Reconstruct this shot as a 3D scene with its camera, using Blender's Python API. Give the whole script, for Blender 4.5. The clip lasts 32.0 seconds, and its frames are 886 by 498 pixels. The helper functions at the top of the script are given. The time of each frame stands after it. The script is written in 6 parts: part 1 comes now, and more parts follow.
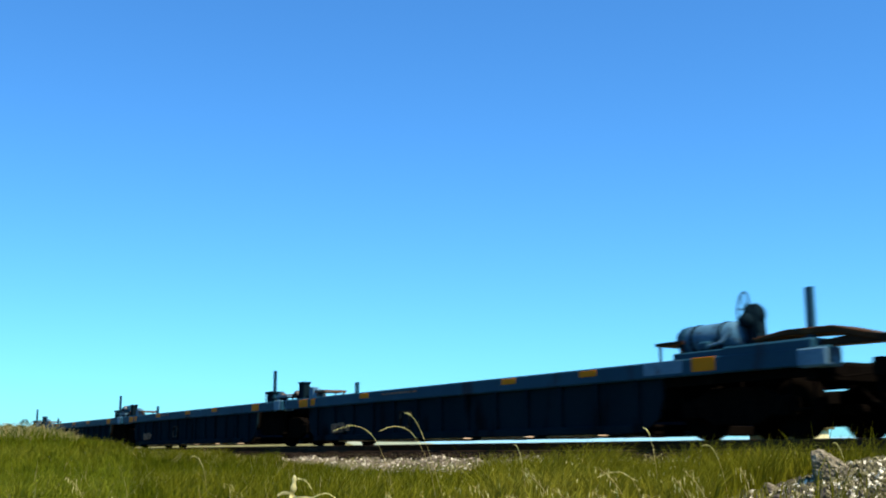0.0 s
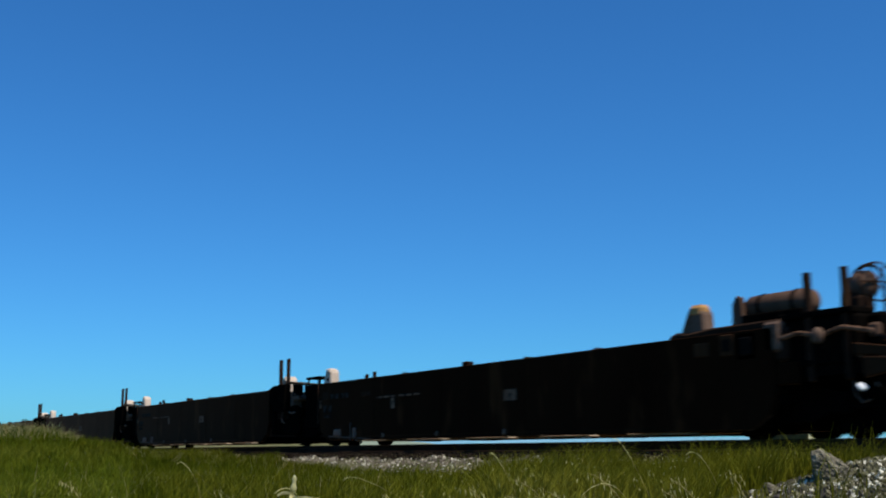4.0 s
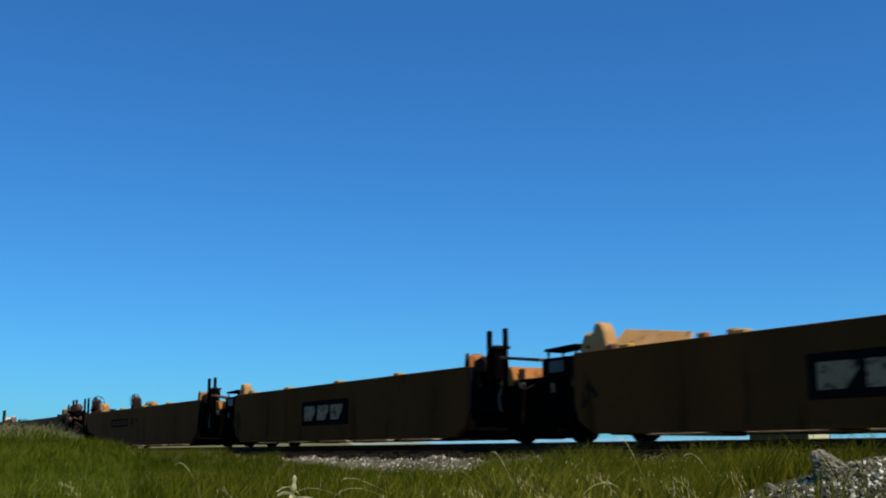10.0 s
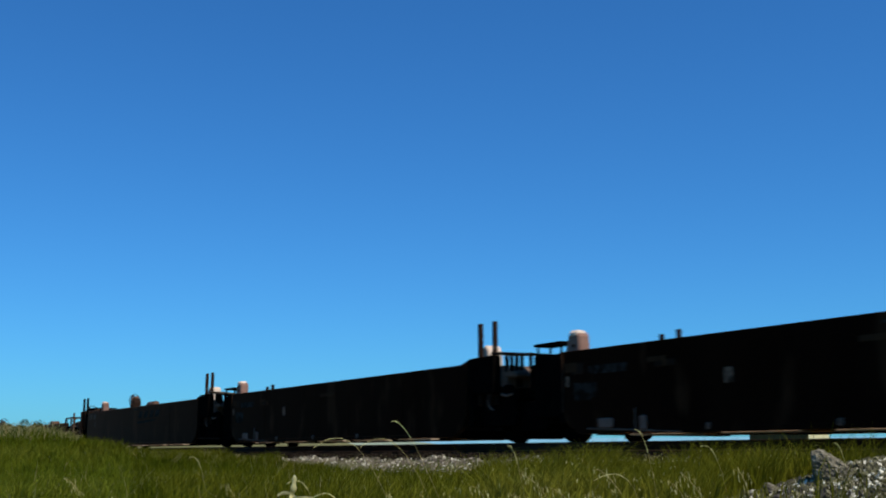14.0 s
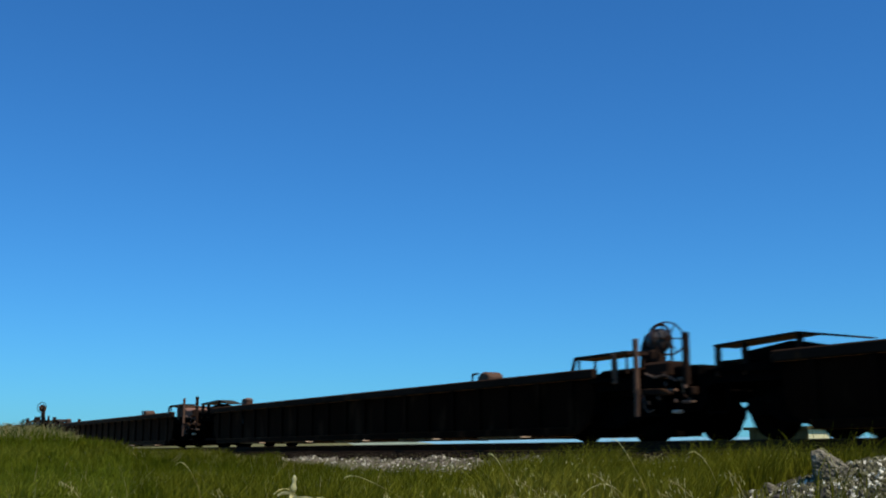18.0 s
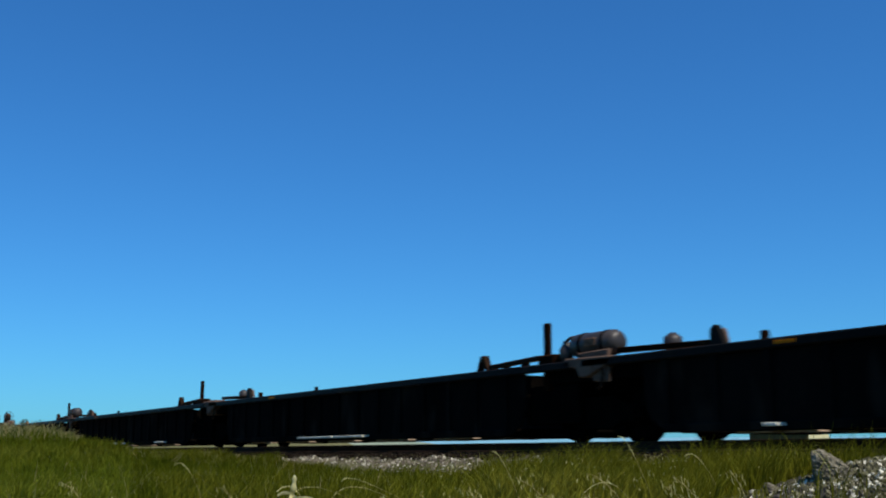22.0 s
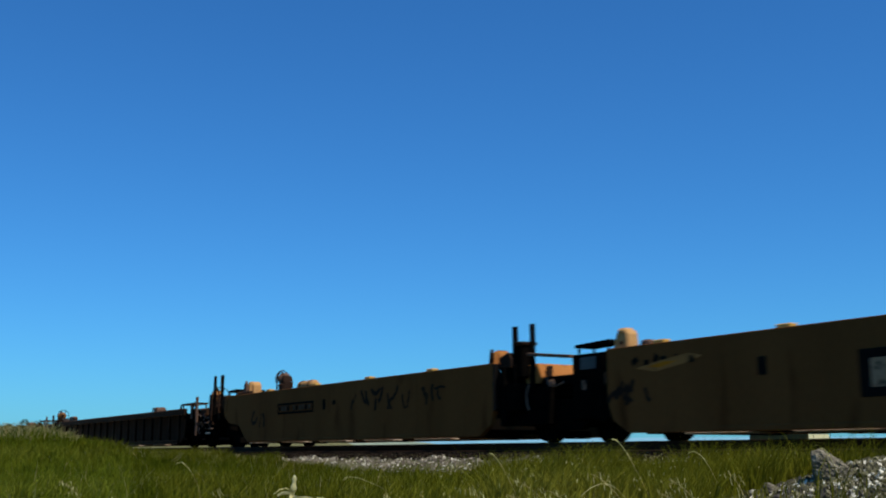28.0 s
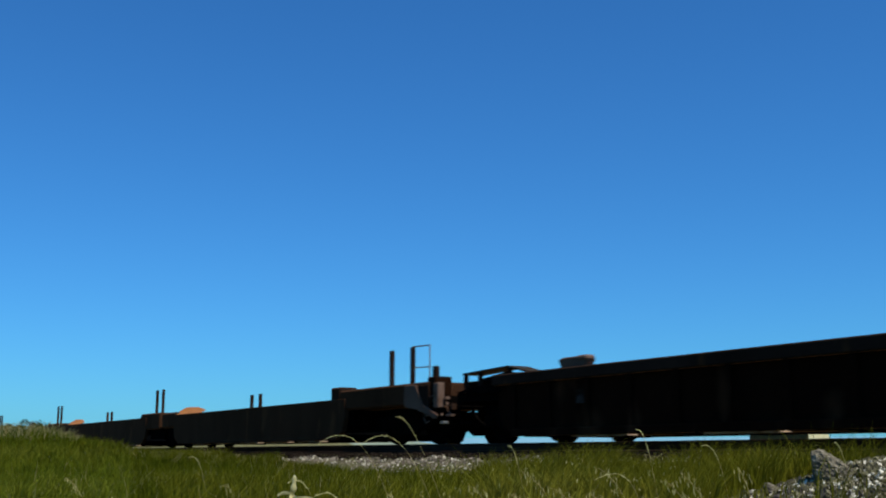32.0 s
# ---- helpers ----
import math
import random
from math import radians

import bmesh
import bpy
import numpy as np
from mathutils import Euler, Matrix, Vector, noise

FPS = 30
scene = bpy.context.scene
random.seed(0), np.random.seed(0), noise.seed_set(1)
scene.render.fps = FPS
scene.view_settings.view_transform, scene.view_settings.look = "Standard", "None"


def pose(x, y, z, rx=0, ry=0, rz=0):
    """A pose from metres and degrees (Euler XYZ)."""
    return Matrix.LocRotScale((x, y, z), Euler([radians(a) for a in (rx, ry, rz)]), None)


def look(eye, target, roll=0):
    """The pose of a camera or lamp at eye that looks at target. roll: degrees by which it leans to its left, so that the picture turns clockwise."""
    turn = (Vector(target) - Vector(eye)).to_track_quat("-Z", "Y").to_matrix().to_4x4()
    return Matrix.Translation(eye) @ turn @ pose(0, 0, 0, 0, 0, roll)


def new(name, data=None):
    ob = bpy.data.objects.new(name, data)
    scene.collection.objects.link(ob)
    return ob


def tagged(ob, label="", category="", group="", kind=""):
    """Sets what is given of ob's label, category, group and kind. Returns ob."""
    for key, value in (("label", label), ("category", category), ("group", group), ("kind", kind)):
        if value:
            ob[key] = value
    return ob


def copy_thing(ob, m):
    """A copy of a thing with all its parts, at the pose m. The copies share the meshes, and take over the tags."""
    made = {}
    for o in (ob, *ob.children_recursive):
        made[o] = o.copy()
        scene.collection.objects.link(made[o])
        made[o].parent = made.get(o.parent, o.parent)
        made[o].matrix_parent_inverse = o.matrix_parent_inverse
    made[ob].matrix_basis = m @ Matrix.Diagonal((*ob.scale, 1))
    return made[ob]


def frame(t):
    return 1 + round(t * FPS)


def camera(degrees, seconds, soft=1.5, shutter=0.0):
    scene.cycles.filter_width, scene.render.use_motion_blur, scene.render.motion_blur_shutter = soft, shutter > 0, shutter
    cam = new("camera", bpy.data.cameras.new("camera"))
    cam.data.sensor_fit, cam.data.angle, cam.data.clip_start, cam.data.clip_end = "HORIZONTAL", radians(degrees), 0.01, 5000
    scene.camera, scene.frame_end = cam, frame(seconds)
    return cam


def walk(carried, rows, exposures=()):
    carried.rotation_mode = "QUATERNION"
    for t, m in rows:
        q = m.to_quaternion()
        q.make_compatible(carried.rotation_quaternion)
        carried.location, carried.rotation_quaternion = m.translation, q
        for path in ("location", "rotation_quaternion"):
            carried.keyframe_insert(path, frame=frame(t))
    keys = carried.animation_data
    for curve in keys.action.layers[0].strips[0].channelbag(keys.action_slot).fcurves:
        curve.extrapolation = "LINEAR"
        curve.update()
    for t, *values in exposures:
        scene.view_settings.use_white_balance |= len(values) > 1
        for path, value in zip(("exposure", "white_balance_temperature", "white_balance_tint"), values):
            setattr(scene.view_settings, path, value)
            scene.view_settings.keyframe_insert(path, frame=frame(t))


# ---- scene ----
# The camera stands on the ground beside a railway line; the line runs along x, the train goes towards +x.
EYE = Vector((0.0, 0.0, 0.45))
AHEAD = Vector((-0.84196, 0.50773, 0.18252))
cam = camera(43.8, 32.0, soft=2.0, shutter=0.14)
STILL = look(EYE, EYE + AHEAD * 10)
walk(cam, [(0.0, STILL), (32.0, STILL)],
     exposures=[(0.0, 0.95, 7600, 10), (0.2, 0.7, 7300, 10), (0.5, 0.5, 7200, 10), (1.0, 0.35, 7080, 10), (2.0, 0.14, 6800, 10), (3.5, 0.02, 6650, 10), (32.0, 0.02, 6650, 10)])



def travelled(t):
    """Metres that the train has gone: it slows from 21.05 to 20.4 metres a second, and a little more at the end."""
    return 20.4 * t + 0.65 * (t - 1.5 * math.log(1 + math.exp((t - 11) / 1.5)))


TRACK = 12.95         # y of the line's middle
RAIL = 0.65           # height of the rails' heads

# ---- world and sun ----
TO_SUN = Vector((0.53, 0.085, 0.86)).normalized()
world = bpy.data.worlds.new("world")
scene.world = world
world.use_nodes = True
wn, wl = world.node_tree.nodes, world.node_tree.links
sky = wn.new("ShaderNodeTexSky")
sky.sky_type, sky.sun_disc = "NISHITA", False
sky.sun_elevation = math.asin(TO_SUN.z)
sky.sun_rotation = math.atan2(TO_SUN.x, TO_SUN.y)
sky.air_density, sky.dust_density, sky.ozone_density = 1.0, 0.3, 0.6
wn["Background"].inputs["Strength"].default_value = 0.108
deep = wn.new("ShaderNodeMix")
deep.data_type, deep.blend_type = "RGBA", "MULTIPLY"
deep.inputs[0].default_value = 1.0
deep.inputs[7].default_value = (0.19, 0.655, 1.185, 1.0)   # a clear, deep blue day
wl.new(sky.outputs[0], deep.inputs[6])
wl.new(deep.outputs[2], wn["Background"].inputs["Color"])
sun = new("sun", bpy.data.lights.new("sun", "SUN"))
sun.data.energy, sun.data.angle, sun.data.color = 4.6, radians(0.5), (1.0, 0.95, 0.87)
sun.matrix_world = look(TO_SUN * 50, (0, 0, 0))


# ---- materials ----
def material(name, colors, scale=3.0, rough=0.6, metal=0.0, bump=0.15, fine=30.0, rust=None, rust_amount=0.45, vary=0.0, stretch=(1, 1, 1), gloss=0.02, dust=0.0):
    """Two or more colours mixed by a coarse and a fine noise, with rust or dirt patches on top."""
    m = bpy.data.materials.new(name)
    m.use_nodes = True
    n, l = m.node_tree.nodes, m.node_tree.links
    b = n["Principled BSDF"]
    co = n.new("ShaderNodeTexCoord")
    mp = n.new("ShaderNodeMapping")
    mp.inputs["Scale"].default_value = stretch
    l.new(co.outputs["Object"], mp.inputs["Vector"])
    big, small = n.new("ShaderNodeTexNoise"), n.new("ShaderNodeTexNoise")
    for t, s, d in ((big, scale, 5.0), (small, fine, 3.0)):
        t.inputs["Scale"].default_value, t.inputs["Detail"].default_value = s, d
        l.new(mp.outputs[0], t.inputs["Vector"])
    mix = n.new("ShaderNodeMath")
    mix.operation = "MULTIPLY_ADD"
    mix.inputs[1].default_value = 0.35
    half = n.new("ShaderNodeMath")
    half.operation = "MULTIPLY"
    half.inputs[1].default_value = 0.65
    l.new(big.outputs[0], half.inputs[0])
    l.new(small.outputs[0], mix.inputs[0])
    l.new(half.outputs[0], mix.inputs[2])
    ramp = n.new("ShaderNodeValToRGB")
    e = ramp.color_ramp.elements
    e[0].position, e[1].position = 0.33, 0.67
    e[0].color, e[1].color = (*colors[0], 1), (*colors[-1], 1)
    for i, c in enumerate(colors[1:-1]):
        e.new(0.33 + 0.34 * (i + 1) / (len(colors) - 1)).color = (*c, 1)
    l.new(mix.outputs[0], ramp.inputs[0])
    out = ramp.outputs[0]
    if rust:
        spots = n.new("ShaderNodeTexNoise")
        spots.inputs["Scale"].default_value, spots.inputs["Detail"].default_value = scale * 2.3, 8.0
        l.new(mp.outputs[0], spots.inputs["Vector"])
        cut = n.new("ShaderNodeMapRange")
        cut.inputs[1].default_value, cut.inputs[2].default_value = 1 - rust_amount, 1.12 - rust_amount
        l.new(spots.outputs[0], cut.inputs[0])
        mx = n.new("ShaderNodeMix")
        mx.data_type = "RGBA"
        l.new(cut.outputs[0], mx.inputs[0])
        l.new(out, mx.inputs[6])
        mx.inputs[7].default_value = (*rust, 1)
        out = mx.outputs[2]
    if vary:
        info = n.new("ShaderNodeObjectInfo")
        geo = n.new("ShaderNodeNewGeometry")
        add = n.new("ShaderNodeMath")
        add.operation = "ADD"
        l.new(info.outputs["Random"], add.inputs[0])
        l.new(geo.outputs["Random Per Island"], add.inputs[1])
        rng = n.new("ShaderNodeMapRange")
        rng.inputs[2].default_value = 2.0
        rng.inputs[3].default_value, rng.inputs[4].default_value = 1 - vary, 1 + vary
        l.new(add.outputs[0], rng.inputs[0])
        hsv = n.new("ShaderNodeHueSaturation")
        l.new(rng.outputs[0], hsv.inputs["Value"])
        l.new(out, hsv.inputs["Color"])
        out = hsv.outputs[0]
    l.new(out, b.inputs["Base Color"])
    b.inputs["Roughness"].default_value, b.inputs["Metallic"].default_value = rough, metal
    b.inputs["Specular IOR Level"].default_value = gloss
    b.inputs["Sheen Weight"].default_value, b.inputs["Sheen Roughness"].default_value = dust, 0.25
    b.inputs["Sheen Tint"].default_value = (1.0, 0.48, 0.26, 1)
    if bump:
        bp = n.new("ShaderNodeBump")
        bp.inputs["Strength"].default_value, bp.inputs["Distance"].default_value = bump, 0.02
        l.new(mix.outputs[0], bp.inputs["Height"])
        l.new(bp.outputs[0], b.inputs["Normal"])
    return m


M = {
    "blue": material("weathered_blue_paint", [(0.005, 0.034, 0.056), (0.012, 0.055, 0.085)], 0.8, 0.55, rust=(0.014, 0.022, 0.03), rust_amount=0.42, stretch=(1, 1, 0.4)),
    # darker copy of blue; on the side walls it carries the recess shade
    "blue_dark": material("dark_blue_paint", [(0.0024, 0.0085, 0.0125), (0.0055, 0.0145, 0.02)], 0.8, 0.6, rust=(0.004, 0.005, 0.006), rust_amount=0.42, stretch=(1, 1, 0.35), gloss=0.0),
    "black": material("sooty_brown_paint", [(0.010, 0.0042, 0.0022), (0.022, 0.0095, 0.0045)], 0.8, 0.6, rust=(0.045, 0.019, 0.008), rust_amount=0.42, stretch=(1, 1, 0.35), gloss=0.0, dust=0.9),
    "dark": material("sooty_black_paint", [(0.007, 0.003, 0.0017), (0.016, 0.0068, 0.0036)], 0.8, 0.6, rust=(0.038, 0.0165, 0.008), rust_amount=0.44, stretch=(1, 1, 0.35), gloss=0.0, dust=0.9),
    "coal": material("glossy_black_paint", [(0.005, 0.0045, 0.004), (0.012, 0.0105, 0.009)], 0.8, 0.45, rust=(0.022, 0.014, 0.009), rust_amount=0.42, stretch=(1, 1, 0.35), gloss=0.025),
    # blacker than the chord's paint
    "coal_wall": material("deeper_black_wall", [(0.003, 0.0026, 0.0022), (0.009, 0.008, 0.007)], 0.8, 0.5, rust=(0.016, 0.013, 0.01), rust_amount=0.45, stretch=(1, 1, 0.35), gloss=0.0, dust=0.1),
    # one yellow in two tones: sunlit here, wall shade painted into the next
    "yellow": material("sunlit_yellow_paint", [(0.42, 0.23, 0.05), (0.55, 0.32, 0.08)], 1.5, 0.55, rust=(0.25, 0.11, 0.03), rust_amount=0.38),
    "grimy": material("shaded_brown_yellow_paint", [(0.084, 0.029, 0.0085), (0.128, 0.045, 0.013)], 0.7, 0.6, rust=(0.062, 0.021, 0.006), rust_amount=0.42, stretch=(1, 1, 0.3), gloss=0.0, dust=0.5),
    "rust": material("dark_rusted_paint", [(0.016, 0.0095, 0.0065), (0.036, 0.021, 0.014)], 0.9, 0.7, rust=(0.075, 0.034, 0.013), rust_amount=0.42, stretch=(1, 1, 0.4), gloss=0.0, dust=0.6),
    "brown": material("dusty_brown_paint", [(0.075, 0.042, 0.027), (0.15, 0.088, 0.058)], 1.2, 0.65, rust=(0.12, 0.062, 0.036), rust_amount=0.4),
    "pale_blue": material("faded_light_blue_paint", [(0.04, 0.105, 0.155), (0.09, 0.19, 0.25)], 1.5, 0.55, rust=(0.06, 0.08, 0.1), rust_amount=0.4),
    "faded_blue": material("patchy_faded_blue_paint", [(0.02, 0.075, 0.125), (0.07, 0.17, 0.235)], 3.0, 0.5, rust=(0.02, 0.035, 0.05), rust_amount=0.45),
    "tan": material("tan_faded_paint", [(0.36, 0.175, 0.058), (0.5, 0.28, 0.105)], 2.0, 0.6, rust=(0.15, 0.09, 0.05), rust_amount=0.4),
    "orange": material("faded_orange_panel", [(0.42, 0.12, 0.006), (0.56, 0.17, 0.01)], 2.0, 0.6, rust=(0.2, 0.08, 0.02), rust_amount=0.35),
    "pale": material("pale_cream_paint", [(0.52, 0.4, 0.29), (0.68, 0.54, 0.41)], 2.0, 0.55, rust=(0.25, 0.16, 0.1), rust_amount=0.38),
    "grey": material("faded_grey_stencil", [(0.13, 0.07, 0.042), (0.23, 0.13, 0.08)], 3.0, 0.7, rust=(0.05, 0.026, 0.015), rust_amount=0.5),
    "slat": material("sun_pale_steel", [(0.42, 0.3, 0.2), (0.6, 0.46, 0.34)], 3.0, 0.5, rust=(0.2, 0.11, 0.06), rust_amount=0.45),
    "tank": material("dusty_dark_tank", [(0.022, 0.018, 0.015), (0.06, 0.05, 0.042)], 3.0, 0.45, gloss=0.3),
    "clay": material("dusty_pale_steel", [(0.085, 0.053, 0.037), (0.17, 0.11, 0.078)], 2.0, 0.65, rust=(0.09, 0.05, 0.03), rust_amount=0.42),
    "pink": material("chalky_pink_brown_paint", [(0.17, 0.09, 0.062), (0.28, 0.16, 0.115)], 2.0, 0.65, rust=(0.16, 0.08, 0.05), rust_amount=0.4),
    "faint": material("nearly_worn_off_paint", [(0.02, 0.015, 0.011), (0.05, 0.04, 0.032)], 3.0, 0.7, rust=(0.012, 0.006, 0.003), rust_amount=0.55),
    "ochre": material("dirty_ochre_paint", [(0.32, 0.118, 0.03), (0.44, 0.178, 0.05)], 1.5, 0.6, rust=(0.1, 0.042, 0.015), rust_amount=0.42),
    "umber": material("dusty_umber_paint", [(0.035, 0.0165, 0.0085), (0.062, 0.03, 0.015)], 0.9, 0.7, rust=(0.09, 0.042, 0.018), rust_amount=0.42, stretch=(1, 1, 0.4), gloss=0.0, dust=0.3),
    "dim": material("nearly_lost_sign_paint", [(0.05, 0.037, 0.025), (0.13, 0.098, 0.068)], 4.0, 0.7, rust=(0.015, 0.01, 0.007), rust_amount=0.48, gloss=0.0),
    # wall yellow again with shade in it, paler than the one above
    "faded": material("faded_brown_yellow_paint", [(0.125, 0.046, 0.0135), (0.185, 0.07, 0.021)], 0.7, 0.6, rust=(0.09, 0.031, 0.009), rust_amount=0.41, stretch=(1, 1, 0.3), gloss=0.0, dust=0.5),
    "plate": material("black_sign_panel", [(0.006, 0.005, 0.0045), (0.011, 0.01, 0.009)], 2.0, 0.5, gloss=0.0),
    "letter": material("dim_white_sign_paint", [(0.3, 0.16, 0.08), (0.42, 0.24, 0.13)], 3.0, 0.6, rust=(0.05, 0.035, 0.022), rust_amount=0.48),
    # near black, for trucks, decks, bulkheads and underframes
    "steel": material("near_black_steel", [(0.0022, 0.0018, 0.0015), (0.005, 0.0041, 0.0033)], 2.0, 0.65, rust=(0.008, 0.006, 0.0044), rust_amount=0.4, gloss=0.0),
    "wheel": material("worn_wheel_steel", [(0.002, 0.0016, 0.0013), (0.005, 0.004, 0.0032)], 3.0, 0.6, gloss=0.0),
    "white": material("white_lamp_lens", [(0.8, 0.8, 0.78), (0.85, 0.85, 0.83)], 5.0, 0.3),
    "railhead": material("rolled_rail_steel", [(0.02, 0.012, 0.008), (0.045, 0.027, 0.017)], 2.0, 0.6),
    "tie": material("weathered_sleeper_wood", [(0.02, 0.016, 0.012), (0.05, 0.04, 0.03)], 3.0, 0.9, stretch=(6, 1, 6), vary=0.2),
    # dark stones: the train's shadow on the bed is put into their colour
    "shadowed": material("shadow_dark_ballast", [(0.01, 0.0075, 0.005), (0.03, 0.021, 0.014)], 6.0, 0.8, vary=0.4),
    "stone": material("grey_ballast_stone", [(0.05, 0.04, 0.029), (0.3, 0.25, 0.185)], 6.0, 0.9, vary=0.65),
    "gravel": material("pale_broken_gravel", [(0.045, 0.041, 0.022), (0.29, 0.262, 0.15)], 7.0, 0.9, vary=0.8),
    "white_stone": material("pale_limestone", [(0.5, 0.455, 0.33), (0.8, 0.745, 0.58)], 7.0, 0.85, vary=0.3),
    "clod": material("dark_earth_clod", [(0.03, 0.026, 0.022), (0.09, 0.08, 0.07)], 6.0, 0.95, vary=0.4),
    "paleleaf": material("pale_weed_leaf", [(0.5, 0.46, 0.2), (0.7, 0.62, 0.32)], 9.0, 0.6, bump=0),
    "rock": material("rough_grey_rock", [(0.045, 0.039, 0.025), (0.14, 0.122, 0.083), (0.28, 0.248, 0.172)], 14.0, 0.95, bump=1.0, fine=60),
    "soil": material("dry_soil_and_thatch", [(0.05, 0.055, 0.02), (0.12, 0.11, 0.05)], 0.7, 0.95, bump=0.4, fine=12),
    "grass": material("green_grass_blade", [(0.044, 0.063, 0.003), (0.093, 0.107, 0.006), (0.164, 0.168, 0.014)], 0.35, 0.6, bump=0, fine=3.0, vary=0.3),
    "fresh": material("fresh_green_grass_blade", [(0.078, 0.107, 0.006), (0.143, 0.168, 0.012), (0.228, 0.233, 0.03)], 0.35, 0.6, bump=0, fine=3.0, vary=0.3),
    "olive": material("olive_grass_blade", [(0.057, 0.063, 0.004), (0.108, 0.107, 0.007), (0.188, 0.178, 0.02)], 0.4, 0.6, bump=0, fine=3.0, vary=0.35),
    "straw": material("dry_straw", [(0.34, 0.27, 0.1), (0.5, 0.42, 0.18)], 8.0, 0.7, bump=0, vary=0.2),
    "seed": material("pale_grass_seed", [(0.5, 0.45, 0.15), (0.68, 0.62, 0.28)], 8.0, 0.7, bump=0, vary=0.3),
    "leaf": material("far_tree_leaf", [(0.03, 0.05, 0.012), (0.07, 0.095, 0.025)], 1.0, 0.7, bump=0, vary=0.3),
    "bark": material("grey_bark", [(0.08, 0.065, 0.05), (0.15, 0.12, 0.09)], 3.0, 0.9),
    "hill": material("far_dry_field", [(0.1, 0.098, 0.04), (0.16, 0.15, 0.07)], 0.02, 0.95, bump=0, fine=0.3),
    "painted_haze": material("haze_painted_ridge", [(0.15, 0.33, 0.41), (0.19, 0.38, 0.45)], 0.01, 0.95, bump=0, fine=0.2),
    "haze": material("haze_painted_plain", [(0.19, 0.235, 0.16), (0.27, 0.3, 0.22)], 0.02, 0.95, bump=0, fine=0.3),
    "shed": material("olive_brown_boards", [(0.07, 0.06, 0.025), (0.11, 0.095, 0.04)], 1.0, 0.9, stretch=(4, 4, 1)),
    "cream": material("cream_boards", [(0.6, 0.55, 0.3), (0.72, 0.66, 0.38)], 1.0, 0.85, stretch=(4, 4, 1)),
    "post": material("weathered_fence_wood", [(0.06, 0.055, 0.05), (0.12, 0.11, 0.1)], 4.0, 0.9),
}


def let_light_through(mat, share):
    """Thin leaves glow a little with the light behind them."""
    n, l = mat.node_tree.nodes, mat.node_tree.links
    b, out = n["Principled BSDF"], n["Material Output"]
    tr, mx = n.new("ShaderNodeBsdfTranslucent"), n.new("ShaderNodeMixShader")
    l.new(b.inputs["Base Color"].links[0].from_socket, tr.inputs["Color"])
    mx.inputs[0].default_value = share
    l.new(b.outputs[0], mx.inputs[1])
    l.new(tr.outputs[0], mx.inputs[2])
    l.new(mx.outputs[0], out.inputs["Surface"])


for key in ("grass", "fresh", "olive", "straw", "leaf", "paleleaf"):
    let_light_through(M[key], 0.4)


# ---- mesh helpers ----
def part(name, bm, mat, parent=None, label=""):
    me = bpy.data.meshes.new(name)
    bm.to_mesh(me)
    bm.free()
    me.materials.append(M[mat])
    ob = new(name, me)
    if parent:
        ob.parent = parent
    return tagged(ob, label)


def raw(name, verts, faces, mat, parent=None):
    me = bpy.data.meshes.new(name)
    me.from_pydata(verts, [], faces)
    me.materials.append(M[mat])
    ob = new(name, me)
    if parent:
        ob.parent = parent
    return ob


def box(x0, x1, y0, y1, z0, z1, bevel=0.012, bm=None):
    own = bmesh.new()
    bmesh.ops.create_cube(own, size=1.0)
    for v in own.verts:
        v.co = Vector(((x0 + x1) / 2 + v.co.x * (x1 - x0), (y0 + y1) / 2 + v.co.y * (y1 - y0), (z0 + z1) / 2 + v.co.z * (z1 - z0)))
    if bevel:
        bmesh.ops.bevel(own, geom=own.edges[:], offset=bevel, segments=1, affect="EDGES")
    return merge(bm, own)


def merge(bm, own):
    if bm is None:
        return own
    me = bpy.data.meshes.new("tmp")
    own.to_mesh(me)
    own.free()
    bm.from_mesh(me)
    bpy.data.meshes.remove(me)
    return bm


def rod(p0, p1, r, seg=8, r2=None, bm=None):
    own = bmesh.new()
    p0, p1 = Vector(p0), Vector(p1)
    d = p1 - p0
    bmesh.ops.create_cone(own, cap_ends=True, segments=seg, radius1=r, radius2=r if r2 is None else r2, depth=d.length)
    turn = d.to_track_quat("Z", "Y").to_matrix().to_4x4()
    bmesh.ops.transform(own, matrix=Matrix.Translation((p0 + p1) / 2) @ turn, verts=own.verts)
    return merge(bm, own)


def prism(outline, y0, y1, bevel=0.01, bm=None):
    """An outline in x and z, drawn out from y0 to y1."""
    own = bmesh.new()
    a = [own.verts.new((x, y0, z)) for x, z in outline]
    b = [own.verts.new((x, y1, z)) for x, z in outline]
    own.faces.new(a)
    own.faces.new(b[::-1])
    for i in range(len(a)):
        j = (i + 1) % len(a)
        own.faces.new((a[j], a[i], b[i], b[j]))
    bmesh.ops.recalc_face_normals(own, faces=own.faces)
    if bevel:
        bmesh.ops.bevel(own, geom=own.edges[:], offset=bevel, segments=1, affect="EDGES")
    return merge(bm, own)


